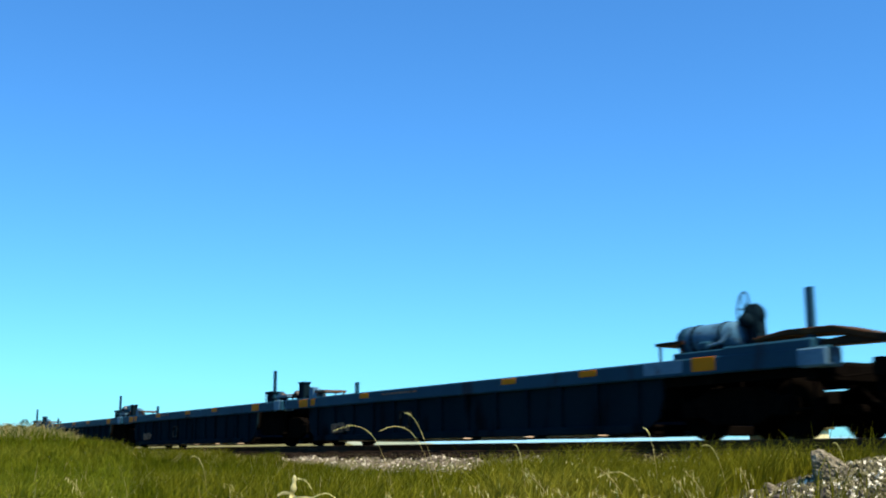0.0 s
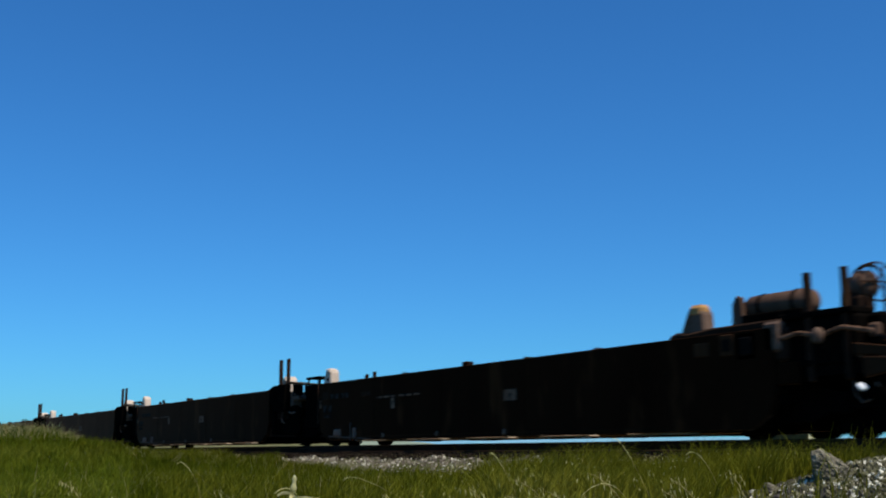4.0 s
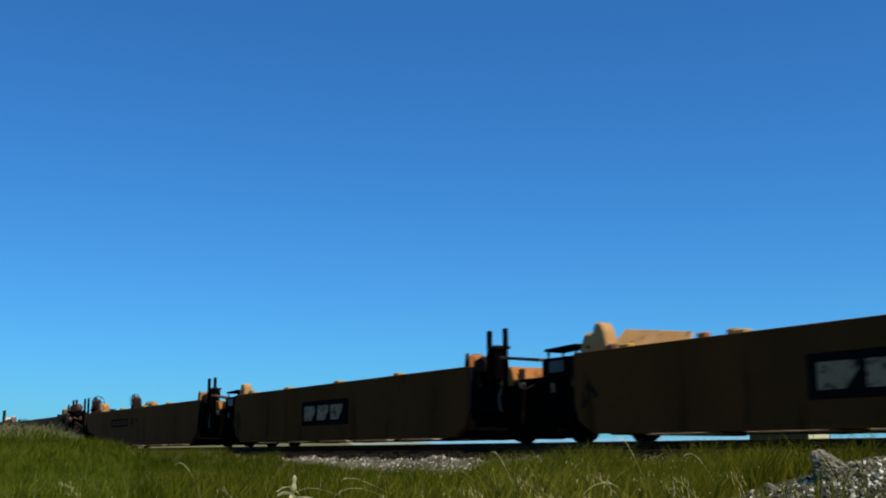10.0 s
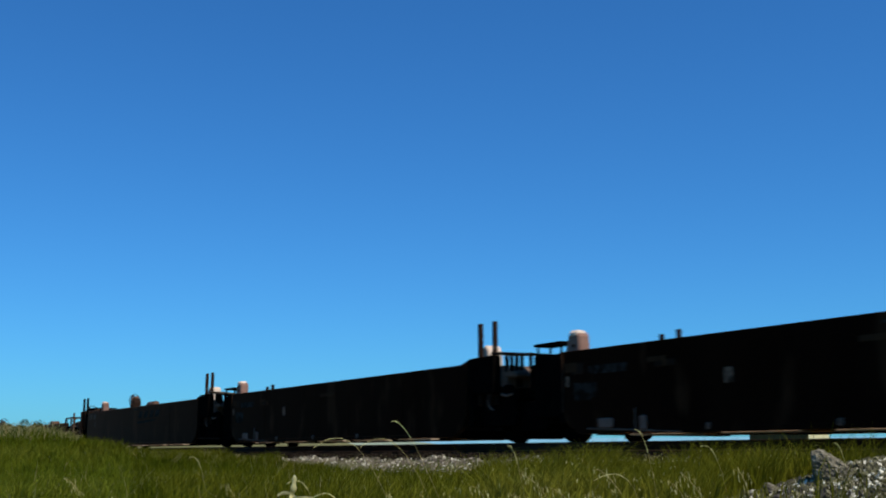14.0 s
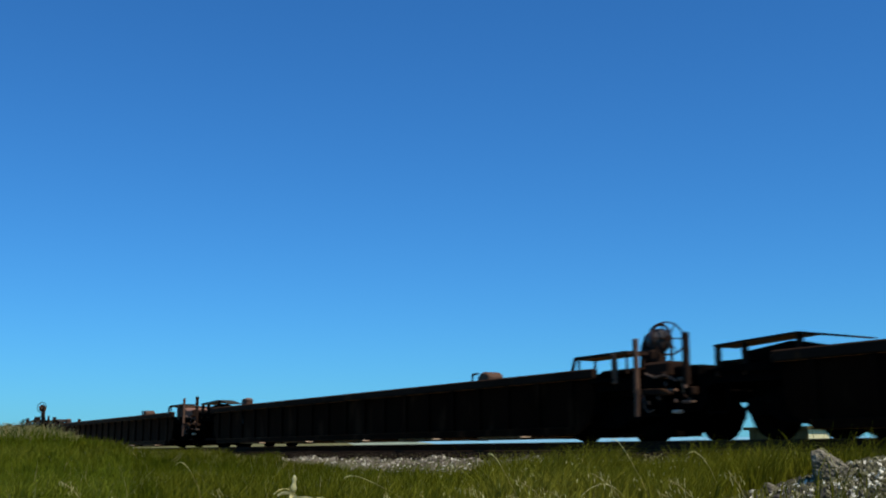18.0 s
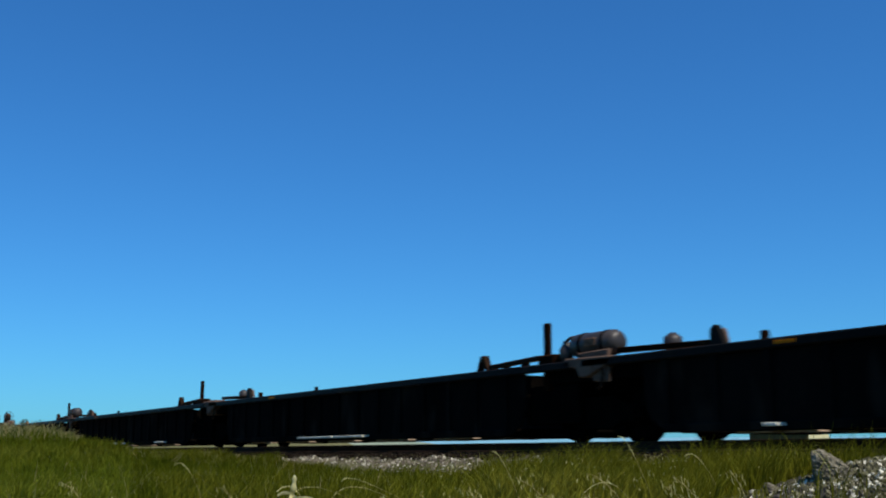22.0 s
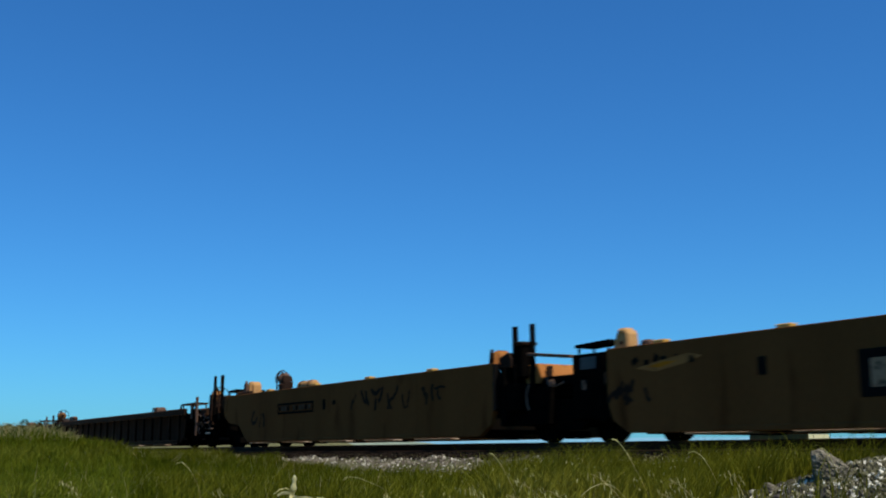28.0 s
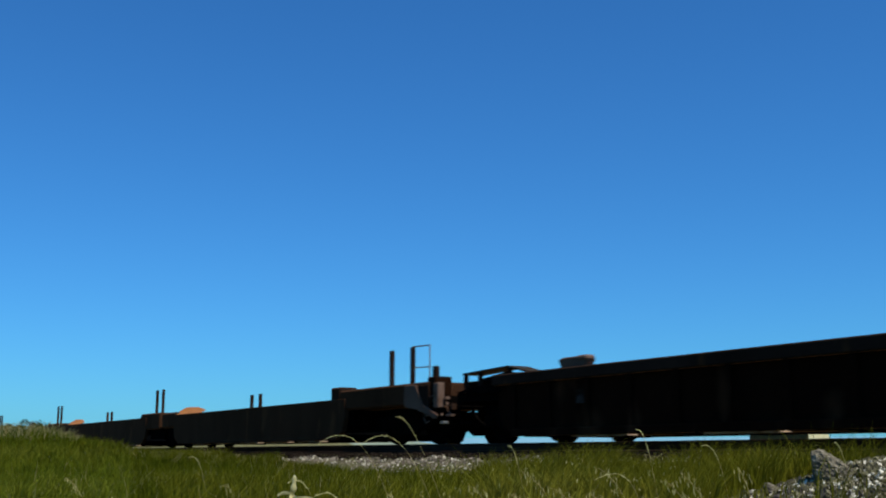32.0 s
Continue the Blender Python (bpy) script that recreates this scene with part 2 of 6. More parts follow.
def lathe(profile, p0, axis, seg=16, bm=None):
    """Rings of (distance along the axis, radius) round an axis from p0."""
    own = bmesh.new()
    axis = Vector(axis).normalized()
    turn = axis.to_track_quat("Z", "Y").to_matrix()
    rings = []
    for d, r in profile:
        rings.append([own.verts.new(Vector(p0) + turn @ Vector((r * math.cos(k * math.tau / seg), r * math.sin(k * math.tau / seg), d))) for k in range(seg)])
    for a, b in zip(rings, rings[1:]):
        for k in range(seg):
            own.faces.new((a[k], a[(k + 1) % seg], b[(k + 1) % seg], b[k]))
    own.faces.new(rings[0][::-1])
    own.faces.new(rings[-1])
    for f in own.faces:
        f.smooth = True
    return merge(bm, own)


def hoop(centre, r, tube, axis, seg=24, bm=None, arc=1.0):
    own = bmesh.new()
    turn = Vector(axis).normalized().to_track_quat("Z", "Y").to_matrix()
    n = int(seg * arc)
    rings = []
    for i in range(n + (arc < 1)):
        a = i * math.tau / seg
        c = Vector((math.cos(a), math.sin(a), 0))
        rings.append([own.verts.new(Vector(centre) + turn @ (c * (r + tube * math.cos(k * math.tau / 6)) + Vector((0, 0, tube * math.sin(k * math.tau / 6))))) for k in range(6)])
    last = len(rings) if arc >= 1 else len(rings) - 1
    for i in range(last):
        a, b = rings[i], rings[(i + 1) % len(rings)]
        for k in range(6):
            own.faces.new((a[k], a[(k + 1) % 6], b[(k + 1) % 6], b[k]))
    return merge(bm, own)


def pipe(points, r, bm=None, seg=6):
    for a, b in zip(points, points[1:]):
        bm = rod(a, b, r, seg, bm=bm)
    return bm


# ---- the ground ----
def smooth(a, b, v):
    k = min(max((v - a) / (b - a), 0.0), 1.0)
    return k * k * (3 - 2 * k)


def bump_at(x, y, cx, cy, rx, ry):
    return math.exp(-((x - cx) / rx) ** 2 - ((y - cy) / ry) ** 2)


def ground_height(x, y):
    """Meadow with a bank along the line to the west and a low swell near the gravel heap."""
    z = 0.0
    z += 0.62 * smooth(-12, -27, x) * smooth(8.2, 4.5, y) * smooth(-22, -6, y)
    z += 0.34 * smooth(-18, -31, x) * smooth(12.2, 10.6, y) * smooth(2, 5, y)
    z += 0.14 * bump_at(x, y, -7.5, 8.2, 4.0, 2.2)
    z -= 0.06 * bump_at(x, y, -14, 7.5, 5, 2.5)
    z += 0.31 * bump_at(x, y, -5.5, 7.3, 0.78, 0.78)     # the gravel heap
    z += 0.03 * noise.noise((x * 0.5, y * 0.5, 0.0))
    z -= 0.9 * smooth(16.0, 22.0, y) * smooth(-400, -60, x)
    # the line's own formation
    bed = 0.44 * smooth(10.2, 11.35, y) * smooth(15.9, 14.6, y)
    return max(z, bed) if 10.0 < y < 16.0 else z


def build_ground():
    xs = [-3000, -1500, -800, -400, -250, -160, -110] + [-80 + i * 0.7 for i in range(136)] + [25, 40, 80, 160, 400, 900, 3000]
    ys = [-3000, -1200, -400, -150, -60, -30, -15, -8] + [-4 + i * 0.45 for i in range(60)] + [26, 32, 45, 70, 120, 250, 600, 1500, 3000]
    verts = [(x, y, ground_height(x, y)) for y in ys for x in xs]
    w = len(xs)
    faces = [(j * w + i, j * w + i + 1, (j + 1) * w + i + 1, (j + 1) * w + i) for j in range(len(ys) - 1) for i in range(w - 1)]
    ob = raw("ground", verts, faces, "soil")
    for p in ob.data.polygons:
        p.use_smooth = True
    tagged(ob, "dry meadow soil with grass thatch beside the railway", "ground", kind="structure")


build_ground()


def build_track():
    # the stretch of line that trains are seen on
    for name, y in (("rail", TRACK - 0.755), ("rail", TRACK + 0.755)):
        own = bmesh.new()
        outline = [(-0.07, -0.17), (0.07, -0.17), (0.07, -0.155), (0.012, -0.13), (0.012, -0.045), (0.036, -0.035), (0.036, -0.004), (0.03, 0.0),
                   (-0.03, 0.0), (-0.036, -0.004), (-0.036, -0.035), (-0.012, -0.045), (-0.012, -0.13), (-0.07, -0.155)]
        ends = []
        for x in (-420.0, 160.0):
            ends.append([own.verts.new((x, y + a, RAIL + b)) for a, b in outline])
        for k in range(len(outline)):
            j = (k + 1) % len(outline)
            own.faces.new((ends[0][k], ends[0][j], ends[1][j], ends[1][k]))
        ob = part(name, own, "railhead")
        tagged(ob, "rusty steel rail with a worn head on wooden sleepers", "rail", kind="structure")
    root = tagged(new("sleepers"), "weathered wooden sleepers bedded in grey ballast", "sleepers", kind="structure")
    tie = box(-0.11, 0.11, -1.3, 1.3, -0.18, 0.0, 0.01)
    me = None
    for i in range(150):
        x = -72 + i * 0.53
        if me is None:
            first = part("sleeper", tie, "tie", root)
            me = first.data
            first.location = (x, TRACK, RAIL - 0.175)
        else:
            o = new("sleeper", me)
            o.parent = root
            o.location = (x, TRACK + random.uniform(-0.03, 0.03), RAIL - 0.175)


build_track()


def stones(name, spots, mat, label, category):
    """Loose broken stones: each a squashed, jittered octahedron."""
    base = np.array([(1, 0, 0), (-1, 0, 0), (0, 1, 0), (0, -1, 0), (0, 0, 1), (0, 0, -1)], float)
    tri = [(0, 2, 4), (2, 1, 4), (1, 3, 4), (3, 0, 4), (2, 0, 5), (1, 2, 5), (3, 1, 5), (0, 3, 5)]
    verts, faces = [], []
    for x, y, z, s in spots:
        p = base * (np.random.uniform(0.6, 1.25, (6, 3)) * s) + np.random.uniform(-0.25, 0.25, (6, 3)) * s
        turn = np.array(Euler(np.random.uniform(0, 6, 3)).to_matrix())
        p = p @ turn.T + (x, y, z)
        k = len(verts)
        verts += [tuple(q) for q in p]
        faces += [(a + k, b + k, c + k) for a, b, c in tri]
    ob = raw(name, verts, faces, mat)
    return tagged(ob, label, category, kind="stuff")


def build_ballast():
    spots, dark, white = [], [], []
    for _ in range(32000):
        x = -46 + 45 * random.random()
        y = random.uniform(10.15, 11.75)
        q = (x, y, ground_height(x, y) + random.uniform(-0.01, 0.02), random.uniform(0.014, 0.034))
        if y < 11.0 and x < -30.0 + 4.0 * noise.noise((x * 0.4, y * 2, 1.0)):
            continue
        # stones inside the train's shadow edge take the dark colour
        (dark if y > 11.02 + 0.2 * noise.noise((x, 0, 0)) else white if random.random() < 0.13 else spots).append(q)
    for _ in range(9000):
        x = -46 + 45 * random.random()
        y = random.uniform(11.6, 15.3)
        dark.append((x, y, ground_height(x, y) + 0.01, random.uniform(0.025, 0.045)))
    stones("ballast", spots, "stone", "loose grey broken-stone ballast along the line", "ballast")
    stones("white_ballast", white, "white_stone", "white stones among the grey ballast", "ballast")
    stones("oily_ballast", dark, "shadowed", "dark ballast between and beside the rails, train shadow in its colour", "ballast")


build_ballast()


# ---- gravel heap, rock, meadow ----
def build_heap():
    spots, white = [], []
    while len(spots) < 9500:
        x, y = random.gauss(-5.5, 0.75), random.gauss(7.2, 0.72)
        h = bump_at(x, y, -5.5, 7.3, 0.78, 0.78)
        if h > random.uniform(0.05, 0.3):
            r = random.choice((0.008, 0.011, 0.014, 0.018, 0.026)) * random.uniform(0.8, 1.2)
            (white if random.random() < 0.16 else spots).append((x, y, ground_height(x, y) + random.uniform(-0.01, 0.025), r))
    stones("white_gravel", white, "white_stone", "pale stones scattered over the gravel heap", "gravel")
    stones("gravel_heap", spots, "gravel", "heap of pale and grey broken gravel in the grass", "gravel")
    def on_heap():
        x, y = random.gauss(-5.5, 0.6), random.gauss(7.2, 0.6)
        return (x, y) if noise.noise((x * 3, y * 3, 2.0)) > 0.05 else None
    blades("heap_grass", 900, on_heap, (0.03, 0.1), (0.004, 0.008), "olive", "short green blades growing through the gravel", 0.9)
    clods = []
    for _ in range(420):
        a, q = random.uniform(0, math.tau), random.uniform(0.7, 1.25)
        x, y = -5.54 + 0.95 * math.cos(a) * q, 7.25 + 0.92 * math.sin(a) * q
        clods.append((x, y, ground_height(x, y) + 0.01, random.uniform(0.015, 0.05)))
    stones("dark_clods", clods, "clod", "dark earthy clods round the foot of the gravel heap", "clods")


def build_rock(name, x, y, size, seed, label):
    own = bmesh.new()
    bmesh.ops.create_icosphere(own, subdivisions=5, radius=1.0)
    for v in own.verts:
        p = v.co.copy()
        cut = Vector((round(p.x * 1.6) / 1.6, round(p.y * 1.6) / 1.6, round(p.z * 1.5) / 1.5))
        p = p.lerp(cut, 0.12)
        p *= 1.06 + 0.15 * noise.noise(p * 1.7 + Vector((seed, 0, 0))) + 0.11 * noise.noise(p * 4.5 + Vector((seed, 0, 0))) + 0.07 * noise.noise(p * 9 + Vector((seed, 0, 0))) + 0.035 * noise.noise(p * 21 + Vector((seed, 0, 0)))
        p.x = max(p.x, -0.56 - 0.06 * p.z) + 0.05 * noise.noise(p * 7)
        p.z = min(p.z, 0.62 - 0.8 * p.x + 0.09 * noise.noise(p * 6), 1.02 + 0.5 * p.x + 0.06 * noise.noise(p * 8))
        v.co = Vector((p.x * size[0], p.y * size[1], p.z * size[2]))
    ob = part(name, own, "rock")
    ob.location = (x, y, ground_height(x, y) + size[2] * 0.4)
    ob.rotation_euler = (0.1, 0.0, 0.74)
    tagged(ob, label, "rock")


def blades(name, count, place, height, width, mat, label, lean=0.5):
    """Grass: each blade a bent, tapering strip."""
    verts, faces = [], []
    made = 0
    while made < count:
        spot = place()
        if spot is None:
            continue
        x, y = spot
        z = ground_height(x, y) - 0.01
        h = random.uniform(*height) * (0.75 + 0.5 * abs(noise.noise((x * 0.9, y * 0.9, 4.0))) * 2)
        w = random.uniform(*width) / 2
        a = random.uniform(0, math.tau)
        b = random.gauss(0.5, 1.5)
        l = h * random.uniform(0.1, lean)
        cx, cy = math.cos(a) * w, math.sin(a) * w
        dx, dy = math.cos(b) * l, math.sin(b) * l
        k = len(verts)
        verts += [(x - cx, y - cy, z), (x + cx, y + cy, z), (x - cx * 0.8 + dx * 0.35, y - cy * 0.8 + dy * 0.35, z + h * 0.6),
                  (x + cx * 0.8 + dx * 0.35, y + cy * 0.8 + dy * 0.35, z + h * 0.6), (x + dx, y + dy, z + h * random.uniform(0.88, 1.0))]
        faces += [(k, k + 1, k + 3, k + 2), (k + 2, k + 3, k + 4)]
        made += 1
    return tagged(raw(name, verts, faces, mat), label, "grass", kind="stuff")


build_heap()
build_rock("rock", -5.73, 6.84, (0.2, 0.16, 0.165), 3.0, "rough grey rock half sunk in a gravel heap")
build_rock("rock", -6.1, 6.62, (0.09, 0.08, 0.06), 8.0, "small dark rock at the foot of a gravel heap")


def flecks(name, count, place, height, label):
    """Small pale seed tufts near the tips of the grass."""
    verts, faces = [], []
    while len(verts) < count * 6:
        spot = place()
        if spot is None:
            continue
        x, y = spot
        z = ground_height(x, y) + random.uniform(*height)
        l, w = random.uniform(0.006, 0.016), random.uniform(0.0015, 0.0035)
        dx, dy = random.uniform(-0.6, 0.6) * l, random.uniform(-0.6, 0.6) * l
        k = len(verts)
        verts += [(x - dx, y - dy, z - l), (x + dx, y + dy, z + l), (x + w, y, z), (x, y + w, z), (x - w, y, z), (x, y - w, z)]
        faces += [(k, k + 2, k + 3), (k, k + 3, k + 4), (k, k + 4, k + 5), (k, k + 5, k + 2), (k + 1, k + 3, k + 2), (k + 1, k + 4, k + 3), (k + 1, k + 5, k + 4), (k + 1, k + 2, k + 5)]
    return tagged(raw(name, verts, faces, "seed"), label, "grass", kind="stuff")


def wedge(b0, b1, r0, r1, power=1.0, ymax=10.5):
    """A random spot in a sector of the meadow: degrees from the line's direction, metres out."""
    def pick():
        b = radians(random.uniform(b0, b1))
        r = r0 + (r1 - r0) * random.random() ** power
        x, y = -r * math.cos(b), r * math.sin(b)
        if y > ymax + 0.75 * smooth(-27, -34, x) + 0.4 * noise.noise((x * 0.6, 0, 0)) or bump_at(x, y, -5.5, 7.3, 0.78, 0.78) > 0.1 + 0.25 * random.random():
            return None
        if 44.6 + 1.5 * noise.noise((r, 0, 3)) < math.degrees(b) and r < 9.1 and random.random() < 0.96:   # trodden bare patch before the heap
            return None
        return x, y
    return pick


def build_meadow():
    blades("meadow_grass", 78000, wedge(5, 38, 7.0, 30, 0.8), (0.1, 0.24), (0.006, 0.011), "grass", "fresh green meadow grass on the bank", 0.6)
    blades("meadow_grass", 30000, wedge(4, 23, 18, 55, 0.9), (0.15, 0.3), (0.012, 0.022), "grass", "fresh green meadow grass on the far bank", 0.7)
    blades("fresh_grass", 26000, wedge(5, 15.5, 7.5, 26, 0.8), (0.1, 0.25), (0.006, 0.011), "fresh", "bright green grass on the sunny bank", 0.7)
    blades("tall_grass", 28000, wedge(33, 58, 7.5, 13.5), (0.22, 0.43), (0.006, 0.011), "olive", "tall olive-green grass beside the ballast", 0.8)
    blades("tall_grass", 16000, wedge(17, 58, 6.5, 15), (0.14, 0.34), (0.006, 0.011), "olive", "olive-green grass among the green", 0.8)
    blades("tall_grass", 9000, wedge(13, 25, 20, 36), (0.14, 0.3), (0.01, 0.018), "olive", "olive-green grass along the edge of the line", 0.8)
    flecks("seed_flecks", 420, wedge(31, 56, 6.5, 13), (0.1, 0.36), "pale seed tufts scattered through the grass")
    flecks("seed_flecks", 130, wedge(6, 31, 8.0, 16), (0.1, 0.22), "pale seed tufts scattered through the green grass")
    blades("dry_grass", 4200, wedge(8.0, 13.0, 23, 40, 0.8, 9.8), (0.2, 0.36), (0.008, 0.016), "straw", "dry straw-coloured grass along the crest of the bank", 0.8)
    blades("dry_grass", 900, wedge(15, 24, 20, 36), (0.16, 0.3), (0.007, 0.013), "straw", "dry straw-coloured blades near the line", 0.8)
    blades("dry_grass", 700, wedge(5, 58, 6.5, 18), (0.14, 0.34), (0.003, 0.006), "straw", "dry straw-coloured blades among the grass", 0.9)


build_meadow()


def build_wide_meadow():
    """The rest of the meadow, beside and behind."""
    def round_about():
        b, r = radians(random.uniform(64, 362)), 1.4 + 15 * random.random() ** 0.7
        x, y = -r * math.cos(b), r * math.sin(b)
        return (x, y) if y < 10.3 else None
    blades("meadow_grass", 42000, round_about, (0.1, 0.24), (0.007, 0.012), "grass", "green meadow grass all round")
    blades("tall_grass", 9000, round_about, (0.14, 0.32), (0.006, 0.011), "olive", "olive-green grass among the green", 0.7)


build_wide_meadow()


def seed_stalk(x, y, h, bend, turn, label):
    """A tall grass stalk that arches over to a nodding seed head."""
    root = tagged(new("grass_stalk"), label, "grass", "seeding grass stalks")
    root.matrix_basis = pose(x, y, ground_height(x, y), 0, 0, turn)
    pts = []
    for i in range(15):
        k = i / 14
        top = 1.02 if bend / h < 0.16 else 1.0 - 0.3 * min(bend / h, 0.7)
        pts.append(Vector((bend * k ** 2.3, 0.0, h * (1 - ((k - top) / top) ** 2))))
    stem = bmesh.new()
    for i in range(14):
        rod(pts[i], pts[i + 1], 0.0012 - 0.0006 * i / 14, 5, 0.0012 - 0.0006 * (i + 1) / 14, bm=stem)
    part("stem", stem, "straw", root)
    head = bmesh.new()
    for i in range(34):
        k = 0.5 + 0.5 * i / 34
        j = min(int(k * 14), 13)
        p = pts[j].lerp(pts[j + 1], k * 14 - j)
        d = (pts[j + 1] - pts[j]).normalized()
        side = Vector((random.uniform(-1, 1), random.uniform(-1, 1), random.uniform(-0.6, 0.6))) * 0.35
        rod(p, p + (d + side).normalized() * random.uniform(0.011, 0.018), 0.0012, 5, 0.0005, bm=head)
    part("seed_head", head, "seed", root, "pale nodding seed head")
    return root


STALKS = []


def build_stalks():
    rng = random.Random(5)
    spots = [(28.9, 6.9, 0.67, 0.31), (31.0, 6.9, 0.66, 0.29), (31.5, 7.0, 0.76, 0.1), (41.3, 6.2, 0.37, 0.24), (26.4, 5.6, 0.27, 0.14), (19.4, 8.4, 0.44, 0.10),
             (35.4, 7.4, 0.5, 0.05), (42.0, 7.4, 0.6, 0.06), (45.4, 7.8, 0.5, 0.12),
             (51.3, 7.0, 0.52, 0.05), (24.8, 6.4, 0.32, 0.13)]
    for b, r, h, bend in spots:
        b = radians(b)
        x, y = -r * math.cos(b), r * math.sin(b)
        turn = rng.uniform(224, 252)
        STALKS.append((seed_stalk(x, y, h, bend, turn, "tall dry grass stalk arching under its pale seed head"), x, y, turn, rng.uniform(0, 6.28), rng.uniform(2, 5), 58 if h > 0.65 else 20))


build_stalks()


def oat_stalk(x, y, h, lean, turn):
    """A wild oat: a thin stem whose side threads let pale spikelets hang."""
    root = tagged(new("wild_oat"), "thin wild oat stalk with pale hanging spikelets", "grass", "wild oats")
    root.matrix_basis = pose(x, y, ground_height(x, y), 0, 0, turn)
    pts = [Vector((lean * (i / 10) ** 2, 0, h * (i / 10) * (1 - 0.12 * (i / 10) ** 3))) for i in range(11)]
    stem = bmesh.new()
    for a, b in zip(pts, pts[1:]):
        rod(a, b, 0.0014, 5, bm=stem)
    part("stem", stem, "straw", root)
    for i in range(12):
        k = 5 + 5 * i / 11
        j = min(int(k), 9)
        p = pts[j].lerp(pts[j + 1], k - j)
        a = random.uniform(0, math.tau)
        q = p + Vector((math.cos(a), math.sin(a), 0.35)) * random.uniform(0.02, 0.05)
        thread = pipe([p, q, q - Vector((0, 0, 0.012))], 0.0006, seg=4)
        w = part("branch", thread, "straw", root)
        part("spikelet", rod(q - Vector((0, 0, 0.01)), q - Vector((random.uniform(-0.006, 0.006), random.uniform(-0.006, 0.006), 0.036)), 0.0021, 6, 0.0006), "seed", w, "pale papery spikelet")
    return root


def build_oats():
    rng = random.Random(11)
    for b, r, h in ((44.6, 6.4, 0.42), (35.8, 6.0, 0.3), (38.2, 6.2, 0.33), (39.8, 5.9, 0.3), (42.3, 6.0, 0.28),
                    (46.6, 7.0, 0.42), (33.6, 6.5, 0.32), (36.9, 6.9, 0.4), (40.6, 7.0, 0.42), (43.6, 6.5, 0.36), (29.0, 6.4, 0.28), (21.0, 7.4, 0.3), (13.6, 8.8, 0.33)):
        x, y, turn = -r * math.cos(radians(b)), r * math.sin(radians(b)), rng.uniform(200, 280)
        STALKS.append((oat_stalk(x, y, h, h * rng.uniform(0.15, 0.5), turn), x, y, turn, rng.uniform(0, 6.28), rng.uniform(3, 7), 12))


build_oats()


def build_weed(x, y):
    root = tagged(new("weed"), "small weed with pale yellow-green leaves and an upright bud", "weed")
    root.matrix_basis = pose(x, y, ground_height(x, y))
    part("stem", rod((0, 0, 0), (0.005, 0.01, 0.24), 0.006, 6), "paleleaf", root)
    part("bud", lathe([(0, 0.005), (0.015, 0.016), (0.035, 0.018), (0.05, 0.011), (0.062, 0.009), (0.075, 0.013), (0.09, 0.01), (0.1, 0.003)], (0.005, 0.01, 0.235), (0.05, 0.05, 1), 10), "paleleaf", root, "pale upright bud")
    for k, (a, l, up) in enumerate(((235, 0.13, 0.15), (60, 0.12, 0.55), (250, 0.12, -0.1), (50, 0.14, 0.3), (150, 0.1, 0.2), (330, 0.1, 0.2), (265, 0.1, 0.5))):
        c, s = math.cos(radians(a)), math.sin(radians(a))
        p = Vector((0.005, 0.01, 0.18 + 0.008 * k))
        d, n = Vector((c, s, up)).normalized(), Vector((-s, c, 0))
        own = bmesh.new()
        rows = []
        for i in range(6):
            q = i / 5
            w = 0.017 * math.sin(math.pi * (0.12 + 0.86 * q)) * (1.0 if i % 2 else 0.75)
            m = p + d * l * q - Vector((0, 0, 0.05 * q * q))
            rows.append([own.verts.new(m + n * w + Vector((0, 0, 0.008))), own.verts.new(m + Vector((0, 0, -0.006))), own.verts.new(m - n * w + Vector((0, 0, 0.008)))])
        for u, v in zip(rows, rows[1:]):
            own.faces.new((u[0], u[1], v[1], v[0]))
            own.faces.new((u[1], u[2], v[2], v[1]))
        part("leaf", own, "paleleaf", root)
    return root


build_weed(-5.781, 2.504)


